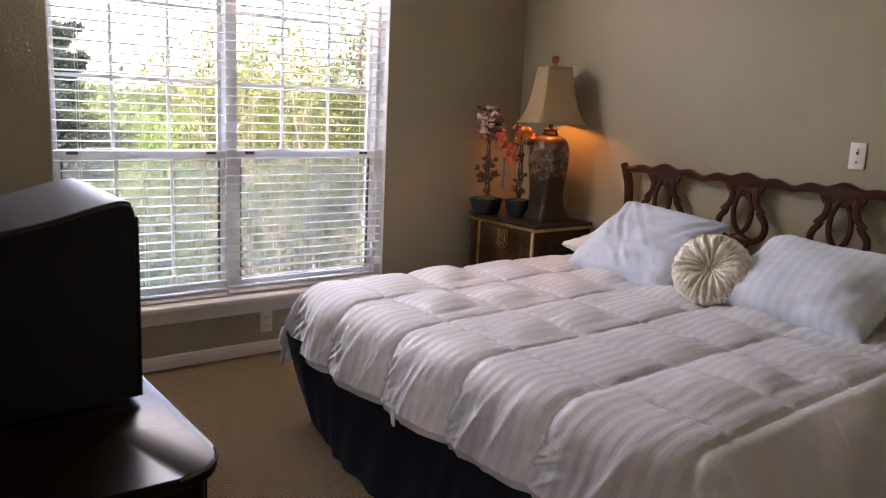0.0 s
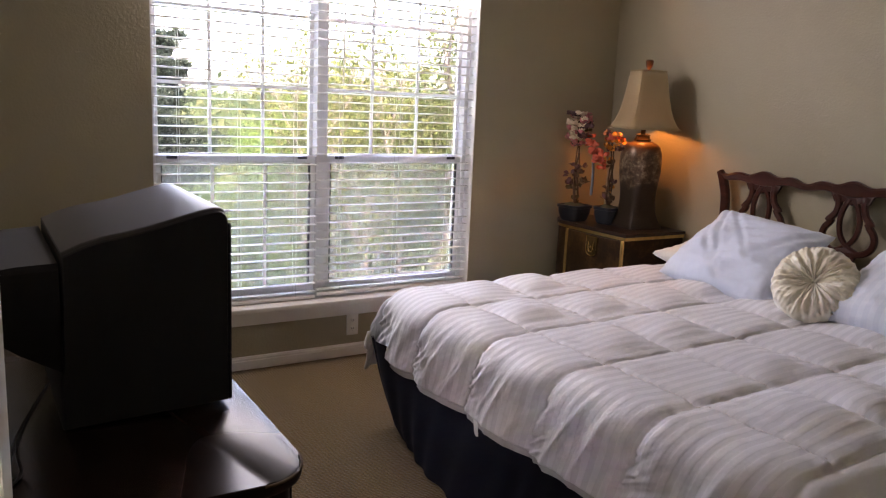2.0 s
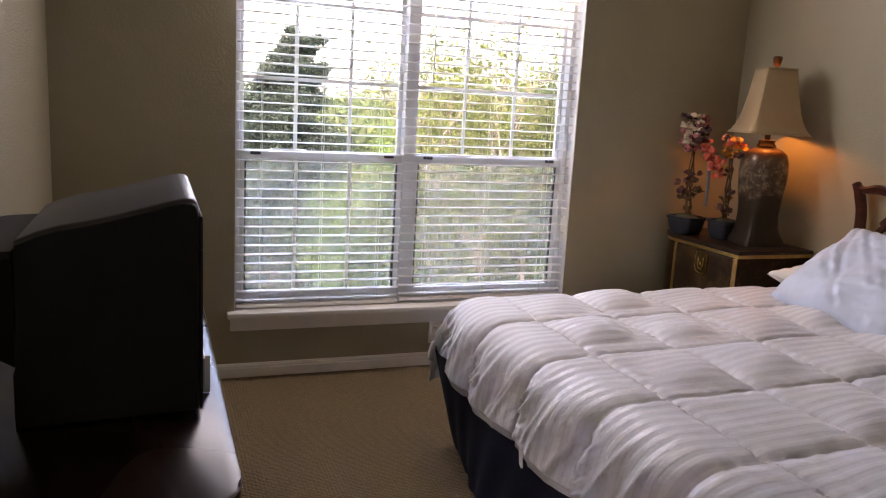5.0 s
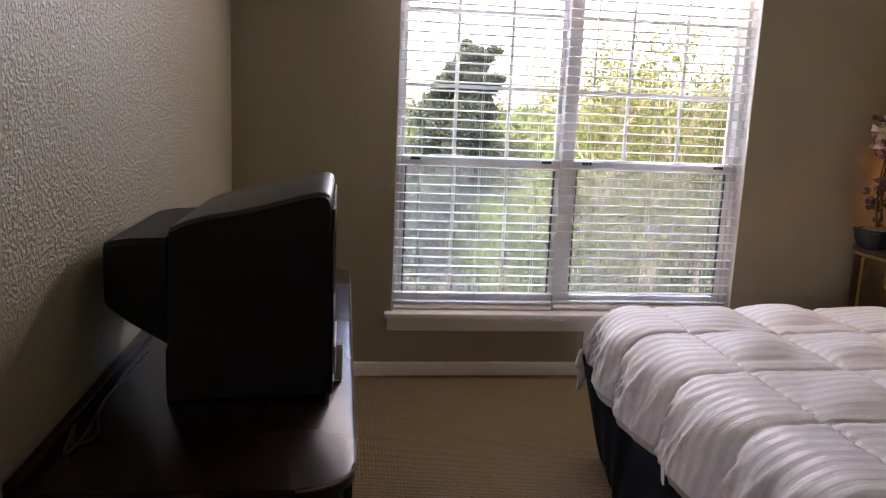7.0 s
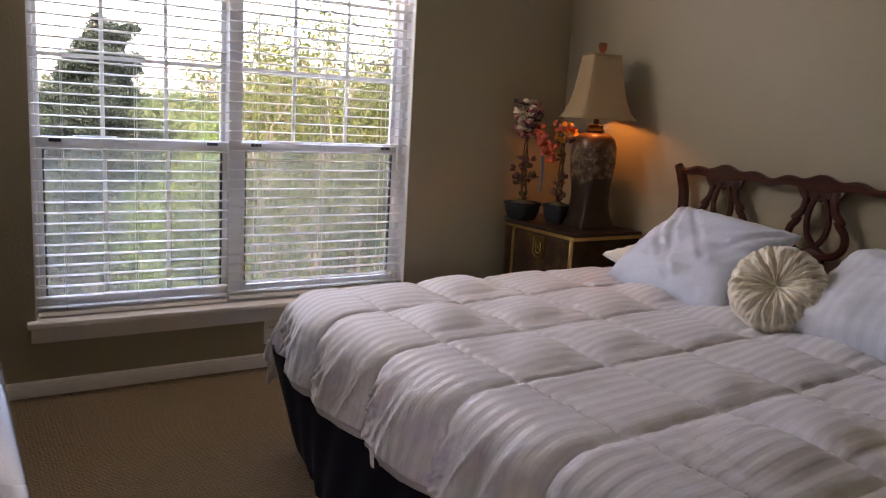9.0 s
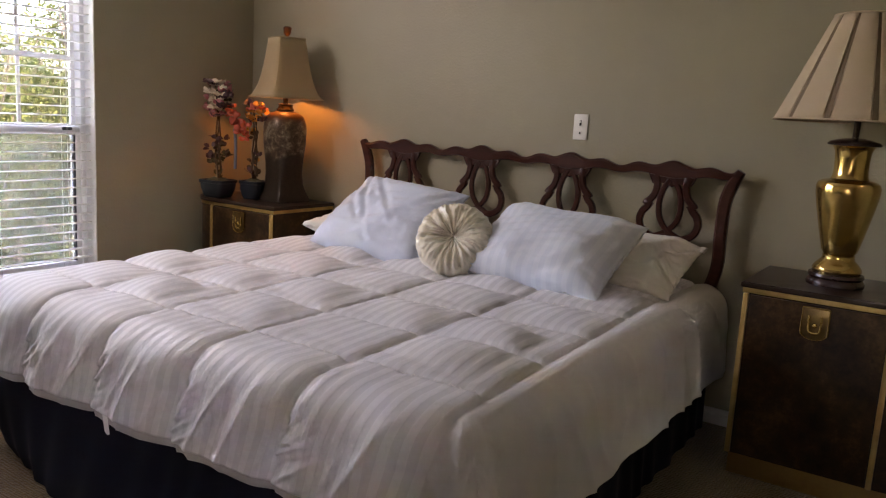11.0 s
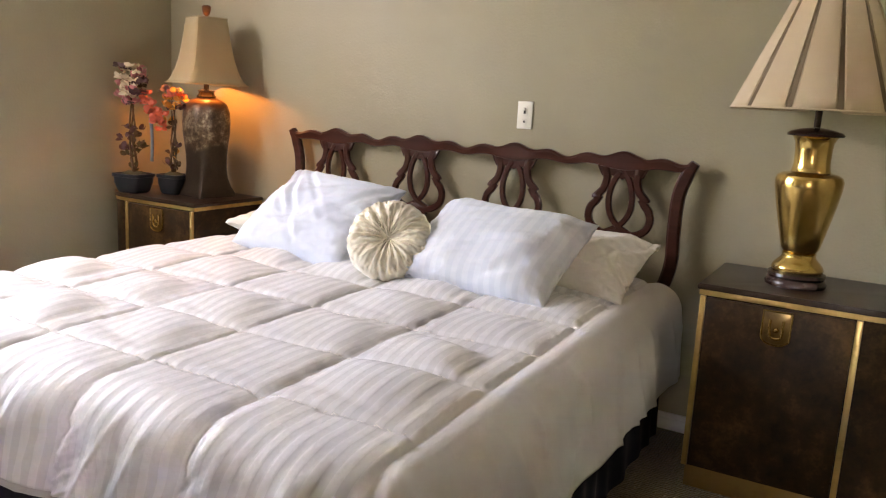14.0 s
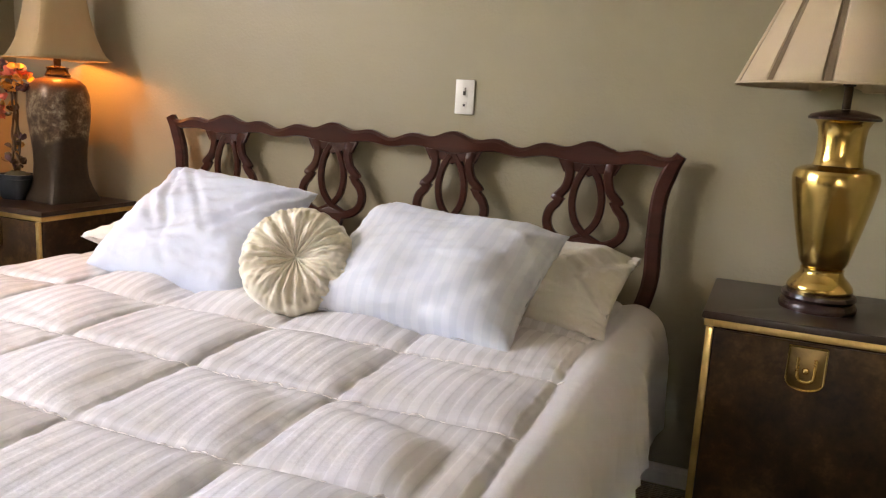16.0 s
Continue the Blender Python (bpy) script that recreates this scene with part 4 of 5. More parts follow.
def headboard():
    X, D = 3.962, 0.03
    y0, y1 = 1.385, 3.417
    ob = thing("headboard", (X, BED_Y, 0), "dark mahogany headboard with pierced ribbon splats", "headboard")
    # the top rail rises over each splat and dips at the ends
    centres = [BED_Y - 0.735, BED_Y - 0.245, BED_Y + 0.245, BED_Y + 0.735]
    n = 240
    top, low = [], []
    for i in range(n + 1):
        y = y0 + (y1 - y0) * i / n
        ph = (y - centres[0]) / 0.49 * 2 * math.pi
        e = min(y - y0, y1 - y)
        z = 1.133 + 0.011 * math.cos(ph) + 0.009 * math.cos(3 * ph)
        if e < 0.2:
            z += 0.014 * ((0.2 - e) / 0.2) ** 2 - 0.004
        near = min(abs(y - c) for c in centres)
        thick = 0.04 + 0.034 * math.exp(-(near / 0.085) ** 2) + 0.006 * math.cos(ph * 3)
        top.append((y, z))
        low.append((y, z - thick))
    bm = bmesh.new()
    rings = []
    for (y, z), (_, zl) in zip(top, low):
        zm = (z + zl) / 2
        rings.append([(X - D * 0.55, y, zm), (X - D * 0.62, y, z - 0.012), (X - D * 0.35, y, z - 0.001), (X + D * 0.3, y, z), (X + D / 2, y, z - 0.008), (X + D / 2, y, zl + 0.004), (X, y, zl), (X - D * 0.4, y, zl + 0.004)])
    loft(rings, bm=bm)
    part("top_rail", bm, MAHOGANY, ob)
    for s, e in ((1, y0), (-1, y1)):
        line = smooth_line([(e - s * 0.006, 1.128, 0), (e + s * 0.02, 1.08, 0), (e + s * 0.046, 0.99, 0), (e + s * 0.05, 0.85, 0), (e + s * 0.05, 0.7, 0), (e + s * 0.1, 0.5, 0), (e + s * 0.11, 0.3, 0), (e + s * 0.11, 0.0, 0)])
        w = [0.036 + 0.016 * min(1, i / 10) for i in range(len(line))]
        bm = ribbon(line, w, X, D * 1.15)
        part("post", bm, MAHOGANY, ob)
    part("bottom_rail", box(X - D / 2, X + D / 2, y0 + 0.06, y1 - 0.06, 0.5, 0.6, 0.004), MAHOGANY, ob)
    for c in centres:
        bm = bmesh.new()
        # two outer scrolls, each with an ear halfway down
        for s in (1, -1):
            line = smooth_line([(c + s * 0.074, 1.085, 0), (c + s * 0.064, 1.04, 0), (c + s * 0.074, 0.995, 0), (c + s * 0.096, 0.966, 0), (c + s * 0.1, 0.942, 0), (c + s * 0.122, 0.915, 0), (c + s * 0.131, 0.878, 0), (c + s * 0.117, 0.838, 0), (c + s * 0.075, 0.812, 0), (c, 0.8, 0)])
            k = len(line)
            w = [0.031 + 0.018 * math.exp(-((i - k * 0.37) / 2.6) ** 2) + 0.012 * max(0.0, 1 - i / 8) for i in range(k)]
            ribbon(line, w, X, D * 0.8, bm=bm)
            # inner ribbons that cross in a pointed loop
            line = smooth_line([(c + s * 0.008, 1.07, 0), (c + s * 0.036, 1.02, 0), (c + s * 0.049, 0.955, 0), (c + s * 0.038, 0.89, 0), (c, 0.842, 0), (c - s * 0.055, 0.812, 0)])
            ribbon(line, 0.0245, X - 0.001 * s, D * 0.66, bm=bm)
        # apron where the ribbons meet, and the stem below
        out = [(c - 0.06, 0.815), (c, 0.835), (c + 0.06, 0.815), (c + 0.04, 0.77), (c + 0.035, 0.6), (c - 0.035, 0.6), (c - 0.04, 0.77)]
        slab(out, "x", X - D * 0.38, X + D * 0.38, 0.003, bm=bm)
        out = [(c - 0.115, 1.1), (c + 0.115, 1.1), (c + 0.098, 1.07), (c + 0.086, 1.045), (c + 0.055, 1.05), (c + 0.03, 1.052), (c, 1.035), (c - 0.03, 1.052), (c - 0.055, 1.05), (c - 0.086, 1.045), (c - 0.098, 1.07)]
        slab(out, "x", X - D * 0.26, X + D * 0.3, 0.003, bm=bm)
        part("splat", bm, MAHOGANY, ob)
    return ob


headboard()


# ---- the night stands ----
def nightstand(corner_y, s, label):
    """A cabinet with one round end; s: the way in y from its square end to the round one."""
    X0, X1, Z = 3.53, 3.998, 0.748
    L = 0.745
    Y = lambda d: corner_y + s * d
    ob = thing("nightstand", ((X0 + X1) / 2, Y(L / 2), 0), label, "nightstand", "night stands beside the bed")

    def outline(grow, front=0.0):
        x0, x1 = X0 - grow, X1 + min(grow, 0.004)
        r = (X1 - X0) / 2 + grow
        cx, cy = (X0 + X1) / 2, L - (X1 - X0) / 2
        pts = [(x1, Y(-grow)), (x0, Y(-grow))]
        for i in range(25):
            a = math.pi * i / 24
            pts.append((cx - r * math.cos(a) if grow <= 0.004 or math.cos(a) > 0 else min(cx - r * math.cos(a), x1), Y(cy + r * math.sin(a) * 0.92)))
        return pts
    part("plinth", slab(outline(-0.012), "z", 0.001, 0.085, 0.002), PLINTH, ob, "satin brass plinth")
    part("body", slab(outline(0.0), "z", 0.086, 0.708), BURL, ob)
    part("top", slab(outline(0.012), "z", 0.7275, Z, 0.006), WALNUT, ob, "dark glossy walnut top")
    part("brass_band", slab(outline(0.005), "z", 0.7085, 0.727, 0.001), BRASS_DULL, ob, "bright brass band")
    door = part("door", box(X0 - 0.014, X0 - 0.001, min(Y(0.022), Y(0.476)), max(Y(0.022), Y(0.476)), 0.095, 0.704, 0.003), BURL, ob, "burl veneer door")
    for d0, d1 in ((0.001, 0.02), (0.479, 0.498)):
        part("brass_strip", box(X0 - 0.016, X0 - 0.001, min(Y(d0), Y(d1)), max(Y(d0), Y(d1)), 0.088, 0.7075, 0.003), BRASS_DULL, ob, "upright brass strip")
    # shield-shaped pull with a ring
    cy, cz, w = Y(0.252), 0.637, 0.044
    shield = [(cy - w, cz + 0.058), (cy + w, cz + 0.058), (cy + w, cz - 0.03)] + [(cy + w * math.cos(a), cz - 0.03 - 0.026 * math.sin(a)) for a in [math.pi * i / 10 for i in range(1, 10)]] + [(cy - w, cz - 0.03)]
    pull = part("pull_plate", slab(shield, "x", X0 - 0.021, X0 - 0.0145, 0.0025), ANTIQUE, door, "shield-shaped antique brass pull plate")
    part("pull_rim", tube([(X0 - 0.022, a, b) for a, b in shield] + [(X0 - 0.022, *shield[0])], 0.003, 6), BRASS, door)
    u = [(X0 - 0.0245, cy - 0.02, cz + 0.03), (X0 - 0.0255, cy - 0.02, cz - 0.01), (X0 - 0.026, cy - 0.012, cz - 0.03), (X0 - 0.026, cy + 0.012, cz - 0.03), (X0 - 0.0255, cy + 0.02, cz - 0.01), (X0 - 0.0245, cy + 0.02, cz + 0.03)]
    part("pull_ring", tube(smooth_line(u, 5), 0.0042, 8), BRASS, door)
    bm = bmesh.new()
    bmesh.ops.create_uvsphere(bm, u_segments=14, v_segments=8, radius=0.009)
    bm.transform(Matrix.Translation((X0 - 0.022, cy, cz - 0.004)))
    part("pull_stud", bm, BRASS, door)
    return ob


NS_Z = 0.748
nightstand(1.222, -1, "dark burl and walnut nightstand with brass trim, rounded end")
nightstand(3.67, 1, "dark burl and walnut nightstand with brass trim in the corner")


# ---- the lamps ----
def brass_lamp():
    x, y, z = 3.745, 0.952, NS_Z
    ob = thing("table_lamp", (x, y, z), "polished brass urn table lamp with a cream pleated shade", "lamp", "table lamps")
    part("base", lathe([(0.098, z + 0.001), (0.1, z + 0.012), (0.094, z + 0.024), (0.09, z + 0.028), (0.096, z + 0.036), (0.094, z + 0.046), (0.08, z + 0.052)], x, y), EBONY, ob, "dark turned wooden base")
    foot = [(0.082, 0.052), (0.085, 0.06), (0.082, 0.07), (0.072, 0.084), (0.058, 0.098), (0.054, 0.108), (0.056, 0.116), (0.05, 0.12)]
    body = [(0.05, 0.121), (0.058, 0.135), (0.068, 0.18), (0.08, 0.235), (0.092, 0.295), (0.1, 0.345), (0.1015, 0.37), (0.096, 0.386), (0.082, 0.394), (0.066, 0.398)]
    neck = [(0.06, 0.4), (0.056, 0.412), (0.054, 0.43), (0.0545, 0.47), (0.057, 0.5), (0.064, 0.516), (0.07, 0.521)]
    part("foot", lathe([(r, z + h) for r, h in foot], x, y), BRASS, ob)
    part("body", lathe([(r * 1.07, z + h) for r, h in body], x, y, 56), BRASS, ob)
    part("neck", lathe([(r * 1.07, z + h) for r, h in neck], x, y, 48), BRASS, ob)
    part("cap", lathe([(0.088, z + 0.522), (0.09, z + 0.528), (0.082, z + 0.536), (0.05, z + 0.545), (0.02, z + 0.55)], x, y, 48), EBONY, ob, "dark turned cap")
    part("stem", lathe([(0.011, z + 0.551), (0.011, z + 0.61), (0.016, z + 0.612), (0.016, z + 0.66)], x, y, 16), BRONZE, ob)
    part("harp", tube(smooth_line([(x, y - 0.02, z + 0.62), (x, y - 0.055, z + 0.72), (x, y - 0.05, z + 0.88), (x, y, z + 0.975), (x, y + 0.05, z + 0.88), (x, y + 0.055, z + 0.72), (x, y + 0.02, z + 0.62)]), 0.0022, 6), BRONZE, ob)
    # shade: flat panels between narrow folded pleats
    zb, zt, rb, rt, n = z + 0.607, z + 0.982, 0.283, 0.122, 12
    rings = []
    for h in range(11):
        f = h / 10
        r0 = rb + (rt - rb) * f
        row = []
        for i in range(n):
            for u, dr in ((0.0, 0.0), (0.2, 0.001), (0.4, 0.0015), (0.6, 0.001), (0.8, 0.0), (0.83, -0.006), (0.97, -0.006)):
                a = 2 * math.pi * (i + u) / n + 0.335
                row.append((x + (r0 + dr) * math.cos(a), y + (r0 + dr) * math.sin(a), zb + (zt - zb) * f))
        rings.append(row)
    shade = part("shade", loft(rings, cap=False), SHADE_CREAM, ob, "cream pleated cloth shade", 30)
    ob.scale.z = 0.988
    m = shade.modifiers.new("thickness", "SOLIDIFY")
    m.thickness = 0.0015
    for i in range(n):
        a0, a1 = (2 * math.pi * (i + u) / n + 0.335 for u in (0.835, 0.965))
        rows = []
        for zz, r0 in ((zb + 0.004, rb - 0.004), (zt - 0.004, rt - 0.004)):
            rows.append([(x + r0 * math.cos(a), y + r0 * math.sin(a), zz) for a in (a0, a1)])
        bm = loft(rows, closed=False)
        part("pleat", bm, SHADE_FOLD, shade, "brown inverted pleat", None)
    for r0, zz in ((rb, zb), (rt, zt)):
        line = [(x + r0 * math.cos(2 * math.pi * i / 72), y + r0 * math.sin(2 * math.pi * i / 72), zz) for i in range(73)]
        part("rim", tube(line, 0.003, 6), SHADE_CREAM, shade)
    part("spider", tube([(x - rt, y, zt - 0.01), (x, y, zt - 0.008), (x + rt, y, zt - 0.01)], 0.002, 6), BRONZE, ob)


def squircle(x, y, half, turn, power, z, n=48, lean=0.0):
    pts = []
    for i in range(n):
        a = 2 * math.pi * i / n
        c, s = math.cos(a), math.sin(a)
        k = (abs(c) ** power + abs(s) ** power) ** (-1 / power) * half
        pts.append((x + k * (c * math.cos(turn) - s * math.sin(turn)), y + k * (c * math.sin(turn) + s * math.cos(turn)), z))
    return pts


LAMP1 = (3.80, 3.872)


def urn_lamp():
    x, y, z = *LAMP1, NS_Z
    turn = radians(-9)
    ob = thing("table_lamp", (x, y, z), "lit bronzed urn table lamp with a tan bell shade", "lamp", "table lamps")
    rows = [(0.112, 0.001, 14), (0.11, 0.022, 14), (0.096, 0.055, 12), (0.084, 0.1, 10), (0.081, 0.16, 8), (0.087, 0.22, 5), (0.099, 0.29, 3.6), (0.109, 0.35, 3.0), (0.113, 0.4, 2.7), (0.112, 0.45, 2.5), (0.102, 0.49, 2.3), (0.082, 0.51, 2.1), (0.058, 0.518, 2), (0.047, 0.522, 2)]
    part("body", loft([squircle(x, y, h, turn, p, z + zz, 64) for h, zz, p in rows]), URN, ob, "crackled bronze urn body", 35)
    part("collar", lathe([(0.048, z + 0.5225), (0.05, z + 0.53), (0.042, z + 0.54), (0.04, z + 0.552), (0.045, z + 0.56), (0.02, z + 0.566)], x, y, 32), EBONY, ob, "dark turned collar")
    part("socket", lathe([(0.014, z + 0.5665), (0.016, z + 0.64)], x, y, 16), BRONZE, ob)
    shade_rows = [(0.163, 0.595), (0.15, 0.61), (0.137, 0.635), (0.124, 0.67), (0.112, 0.715), (0.102, 0.77), (0.093, 0.83), (0.086, 0.89), (0.08, 0.932)]
    skew = radians(-19)
    rings = [squircle(x, y, h, skew, 16, z + zz, 64) for h, zz in shade_rows]
    shade = part("shade", loft(rings, cap=False), SHADE_TAN, ob, "tan silk bell-shaped square shade", 50)
    ob.scale.z = 0.985
    m = shade.modifiers.new("thickness", "SOLIDIFY")
    m.thickness = 0.0015
    for h, zz in (shade_rows[0], shade_rows[-1]):
        line = squircle(x, y, h + 0.001, skew, 16, z + zz, 64)
        part("rim", tube(line + line[:1], 0.003, 6), SHADE_TAN, shade)
    part("spider", tube([(x - 0.08, y, z + 0.925), (x, y, z + 0.93), (x + 0.08, y, z + 0.925)], 0.002, 6), BRONZE, ob)
    part("harp", tube(smooth_line([(x, y - 0.02, z + 0.6), (x, y - 0.05, z + 0.7), (x, y - 0.04, z + 0.86), (x, y, z + 0.935), (x, y + 0.04, z + 0.86), (x, y + 0.05, z + 0.7), (x, y + 0.02, z + 0.6)]), 0.002, 6), BRONZE, ob)
    part("finial", lathe([(0.006, z + 0.935), (0.008, z + 0.945), (0.016, z + 0.952), (0.021, z + 0.966), (0.024, z + 0.99), (0.018, z + 0.997), (0.0, z + 0.998)], x, y, 20, cap=False), URN, ob, "carved wooden finial")
    n = Nodes("glowing_bulb")
    n.set(Base_Color=(0.9, 0.85, 0.7), Emission_Color=(1.0, 0.42, 0.1), Emission_Strength=0.15)
    bulb = bmesh.new()
    bmesh.ops.create_uvsphere(bulb, u_segments=16, v_segments=10, radius=0.03)
    bulb.transform(Matrix.Translation((x, y, z + 0.672)))
    b = part("bulb", bulb, n.done(), ob, "glowing warm bulb", 180)
    b.visible_shadow = False
    light = bpy.data.lights.new("lamp_light", "POINT")
    light.energy, light.color, light.shadow_soft_size = 0.08, (1.0, 0.4, 0.1), 0.03
    l = new("lamp_light", light)
    l.location = (x, y, z + 0.672)


brass_lamp()
urn_lamp()


# ---- silk flowers in pots ----
def petal(bm, at, out, size):
    o = Vector(out).normalized()
    side = o.cross(Vector((random.uniform(-1, 1), random.uniform(-1, 1), random.uniform(-1, 1)))).normalized()
    up = o.cross(side)
    rows = []
    for f, w, c in ((0, 0.18, 0), (0.35, 0.8, 0.1), (0.7, 0.9, 0.05), (1, 0.35, -0.18)):
        p = Vector(at) + o * size * f + up * size * c
        rows.append([p - side * size * w * 0.42, p - up * size * 0.06, p + side * size * w * 0.42])
    loft(rows, closed=False, bm=bm)


def blossom(parent, at, size, material, name="blossom", count=9):
    bm = bmesh.new()
    for k in range(count):
        a = 2 * math.pi * k / count * 1.6
        lift = 0.25 + 0.75 * (k / count)
        petal(bm, at, (math.cos(a), math.sin(a), lift - 0.3), size * random.uniform(0.8, 1.15))
    return part(name, bm, material, parent, smooth=180)


def leaf_spray(parent, at, size, material, count=8):
    bm = bmesh.new()
    for k in range(count):
        d = Vector((random.uniform(-1, 1), random.uniform(-1, 1), random.uniform(-0.5, 1)))
        petal(bm, Vector(at) + d * size * 0.4, d, size)
    return part("leaf_spray", bm, material, parent, smooth=180)


def flower_pot(name, x, y, w, h, label, tall, blooms, lean):
    z = NS_Z
    ob = thing(name, (x, y, z), label, "flower pot", "silk flowers on the nightstand")
    rows = [(w * 0.72, 0.001, 5), (w * 0.8, h * 0.1, 5), (w * 0.95, h * 0.5, 5), (w * 0.98, h * 0.82, 5), (w * 1.06, h * 0.84, 5), (w * 1.06, h, 5), (w * 0.9, h, 5), (w * 0.88, h * 0.85, 5)]
    part("pot", loft([squircle(x, y, hw, 0.15, p, z + zz, 40) for hw, zz, p in rows]), POT, ob, "dark blue glazed ceramic pot")
    bm = lathe([(w * 0.86, z + h * 0.86), (w * 0.7, z + h * 1.0), (w * 0.3, z + h * 1.1)], x, y, 20)
    for v in bm.verts:
        v.co += Vector((0, 0, 0.012 * noise.noise(v.co * 40)))
    part("moss", bm, MOSS, ob, "dry moss filling")
    for k in range(3):
        a = 2.1 * k + x * 9
        pts = [(x, y, z + h * 0.9)]
        for q in range(1, 7):
            f = q / 6
            pts.append((x + lean[0] * f + 0.018 * math.sin(f * 7 + a), y + lean[1] * f + 0.018 * math.cos(f * 6 + a), z + h * 0.9 + (tall - h) * f * (0.8 + 0.1 * k)))
        part("twig", tube(pts, [0.007 - 0.0006 * q for q in range(7)], 6), STEM, ob)
    for dx, dy, dz, size, mat in blooms:
        blossom(ob, (x + dx, y + dy, z + dz), size, mat)
    return ob


pot = flower_pot("flower_pot", 3.60, 4.20, 0.083, 0.1, "dark blue pot of pink and cream silk flowers", 0.62, [
    (0.0, 0.075, 0.56, 0.045, PETAL_PINK), (0.0, 0.02, 0.55, 0.055, PETAL_CREAM), (-0.02, 0.05, 0.50, 0.05, PETAL_PINK),
    (0.02, -0.03, 0.60, 0.045, PETAL_PINK), (-0.01, -0.05, 0.52, 0.042, SILK_LEAF), (0.03, 0.07, 0.62, 0.034, PETAL_CREAM),
    (0.0, 0.0, 0.65, 0.036, PETAL_CREAM), (0.01, -0.07, 0.58, 0.036, SILK_LEAF), (-0.03, -0.02, 0.47, 0.045, PETAL_PINK),
    (0.03, -0.12, 0.43, 0.045, PETAL_RED), (0.02, -0.10, 0.47, 0.04, PETAL_RED), (0.04, -0.145, 0.38, 0.042, PETAL_RED), (0.03, -0.19, 0.42, 0.036, PETAL_RED), (0.05, -0.16, 0.34, 0.03, PETAL_RED)], (0.0, 0.01))
rng = random.Random(21)
for k in range(26):
    a, f = rng.uniform(0, 2 * math.pi), rng.uniform(0.3, 1.0)
    at = (3.6 + 0.06 * f * math.cos(a), 4.19 + 0.085 * f * math.sin(a), NS_Z + 0.56 + rng.uniform(-0.1, 0.1))
    blossom(pot, at, rng.uniform(0.026, 0.042), rng.choice((PETAL_PINK, PETAL_CREAM, SILK_LEAF, SILK_LEAF, PETAL_PINK, MOSS)), count=7)
for k in range(9):
    f = k / 8
    at = (3.62 + rng.uniform(-0.02, 0.02), 4.13 - 0.13 * f, NS_Z + 0.5 - 0.13 * f + rng.uniform(-0.03, 0.03))
    blossom(pot, at, rng.uniform(0.024, 0.036), PETAL_RED, count=7)
for k in range(10):
    leaf_spray(pot, (3.6 + rng.uniform(-0.03, 0.03), 4.2 + rng.uniform(-0.04, 0.04), NS_Z + rng.uniform(0.11, 0.36)), 0.034, rng.choice((MOSS, SILK_LEAF, STEM, PETAL_CREAM)), 6)
part("ribbon", tube(smooth_line([(3.63, 4.10, NS_Z + 0.4), (3.635, 4.095, NS_Z + 0.32), (3.633, 4.092, NS_Z + 0.25), (3.628, 4.09, NS_Z + 0.17)]), [0.009] * 25, 8), BLUE_GLASS, pot, "pale blue glass stem")
pot = flower_pot("flower_pot", 3.715, 4.025, 0.068, 0.105, "dark pot of orange and red silk flowers", 0.55, [
    (-0.01, 0.02, 0.50, 0.04, PETAL_ORANGE), (-0.02, -0.03, 0.52, 0.04, PETAL_RED), (0.0, -0.06, 0.50, 0.038, PETAL_ORANGE), (0.0, 0.05, 0.54, 0.036, SILK_LEAF), (-0.02, -0.01, 0.46, 0.034, PETAL_ORANGE)], (-0.01, -0.01))
for k in range(14):
    at = (3.695 + rng.uniform(-0.03, 0.03), 4.0 + rng.uniform(-0.07, 0.05), NS_Z + rng.uniform(0.42, 0.56))
    blossom(pot, at, rng.uniform(0.022, 0.034), rng.choice((PETAL_ORANGE, PETAL_RED, SILK_LEAF, SILK_LEAF)), count=7)
for k in range(8):
    leaf_spray(pot, (3.705 + rng.uniform(-0.02, 0.02), 4.02 + rng.uniform(-0.03, 0.03), NS_Z + rng.uniform(0.14, 0.4)), 0.03, rng.choice((MOSS, STEM, PETAL_ORANGE, SILK_LEAF)), 5)


# ---- dresser and television ----
DR_Z, DR_X, DR_Y0, DR_Y1 = 0.742, 0.911, 1.765, 3.52


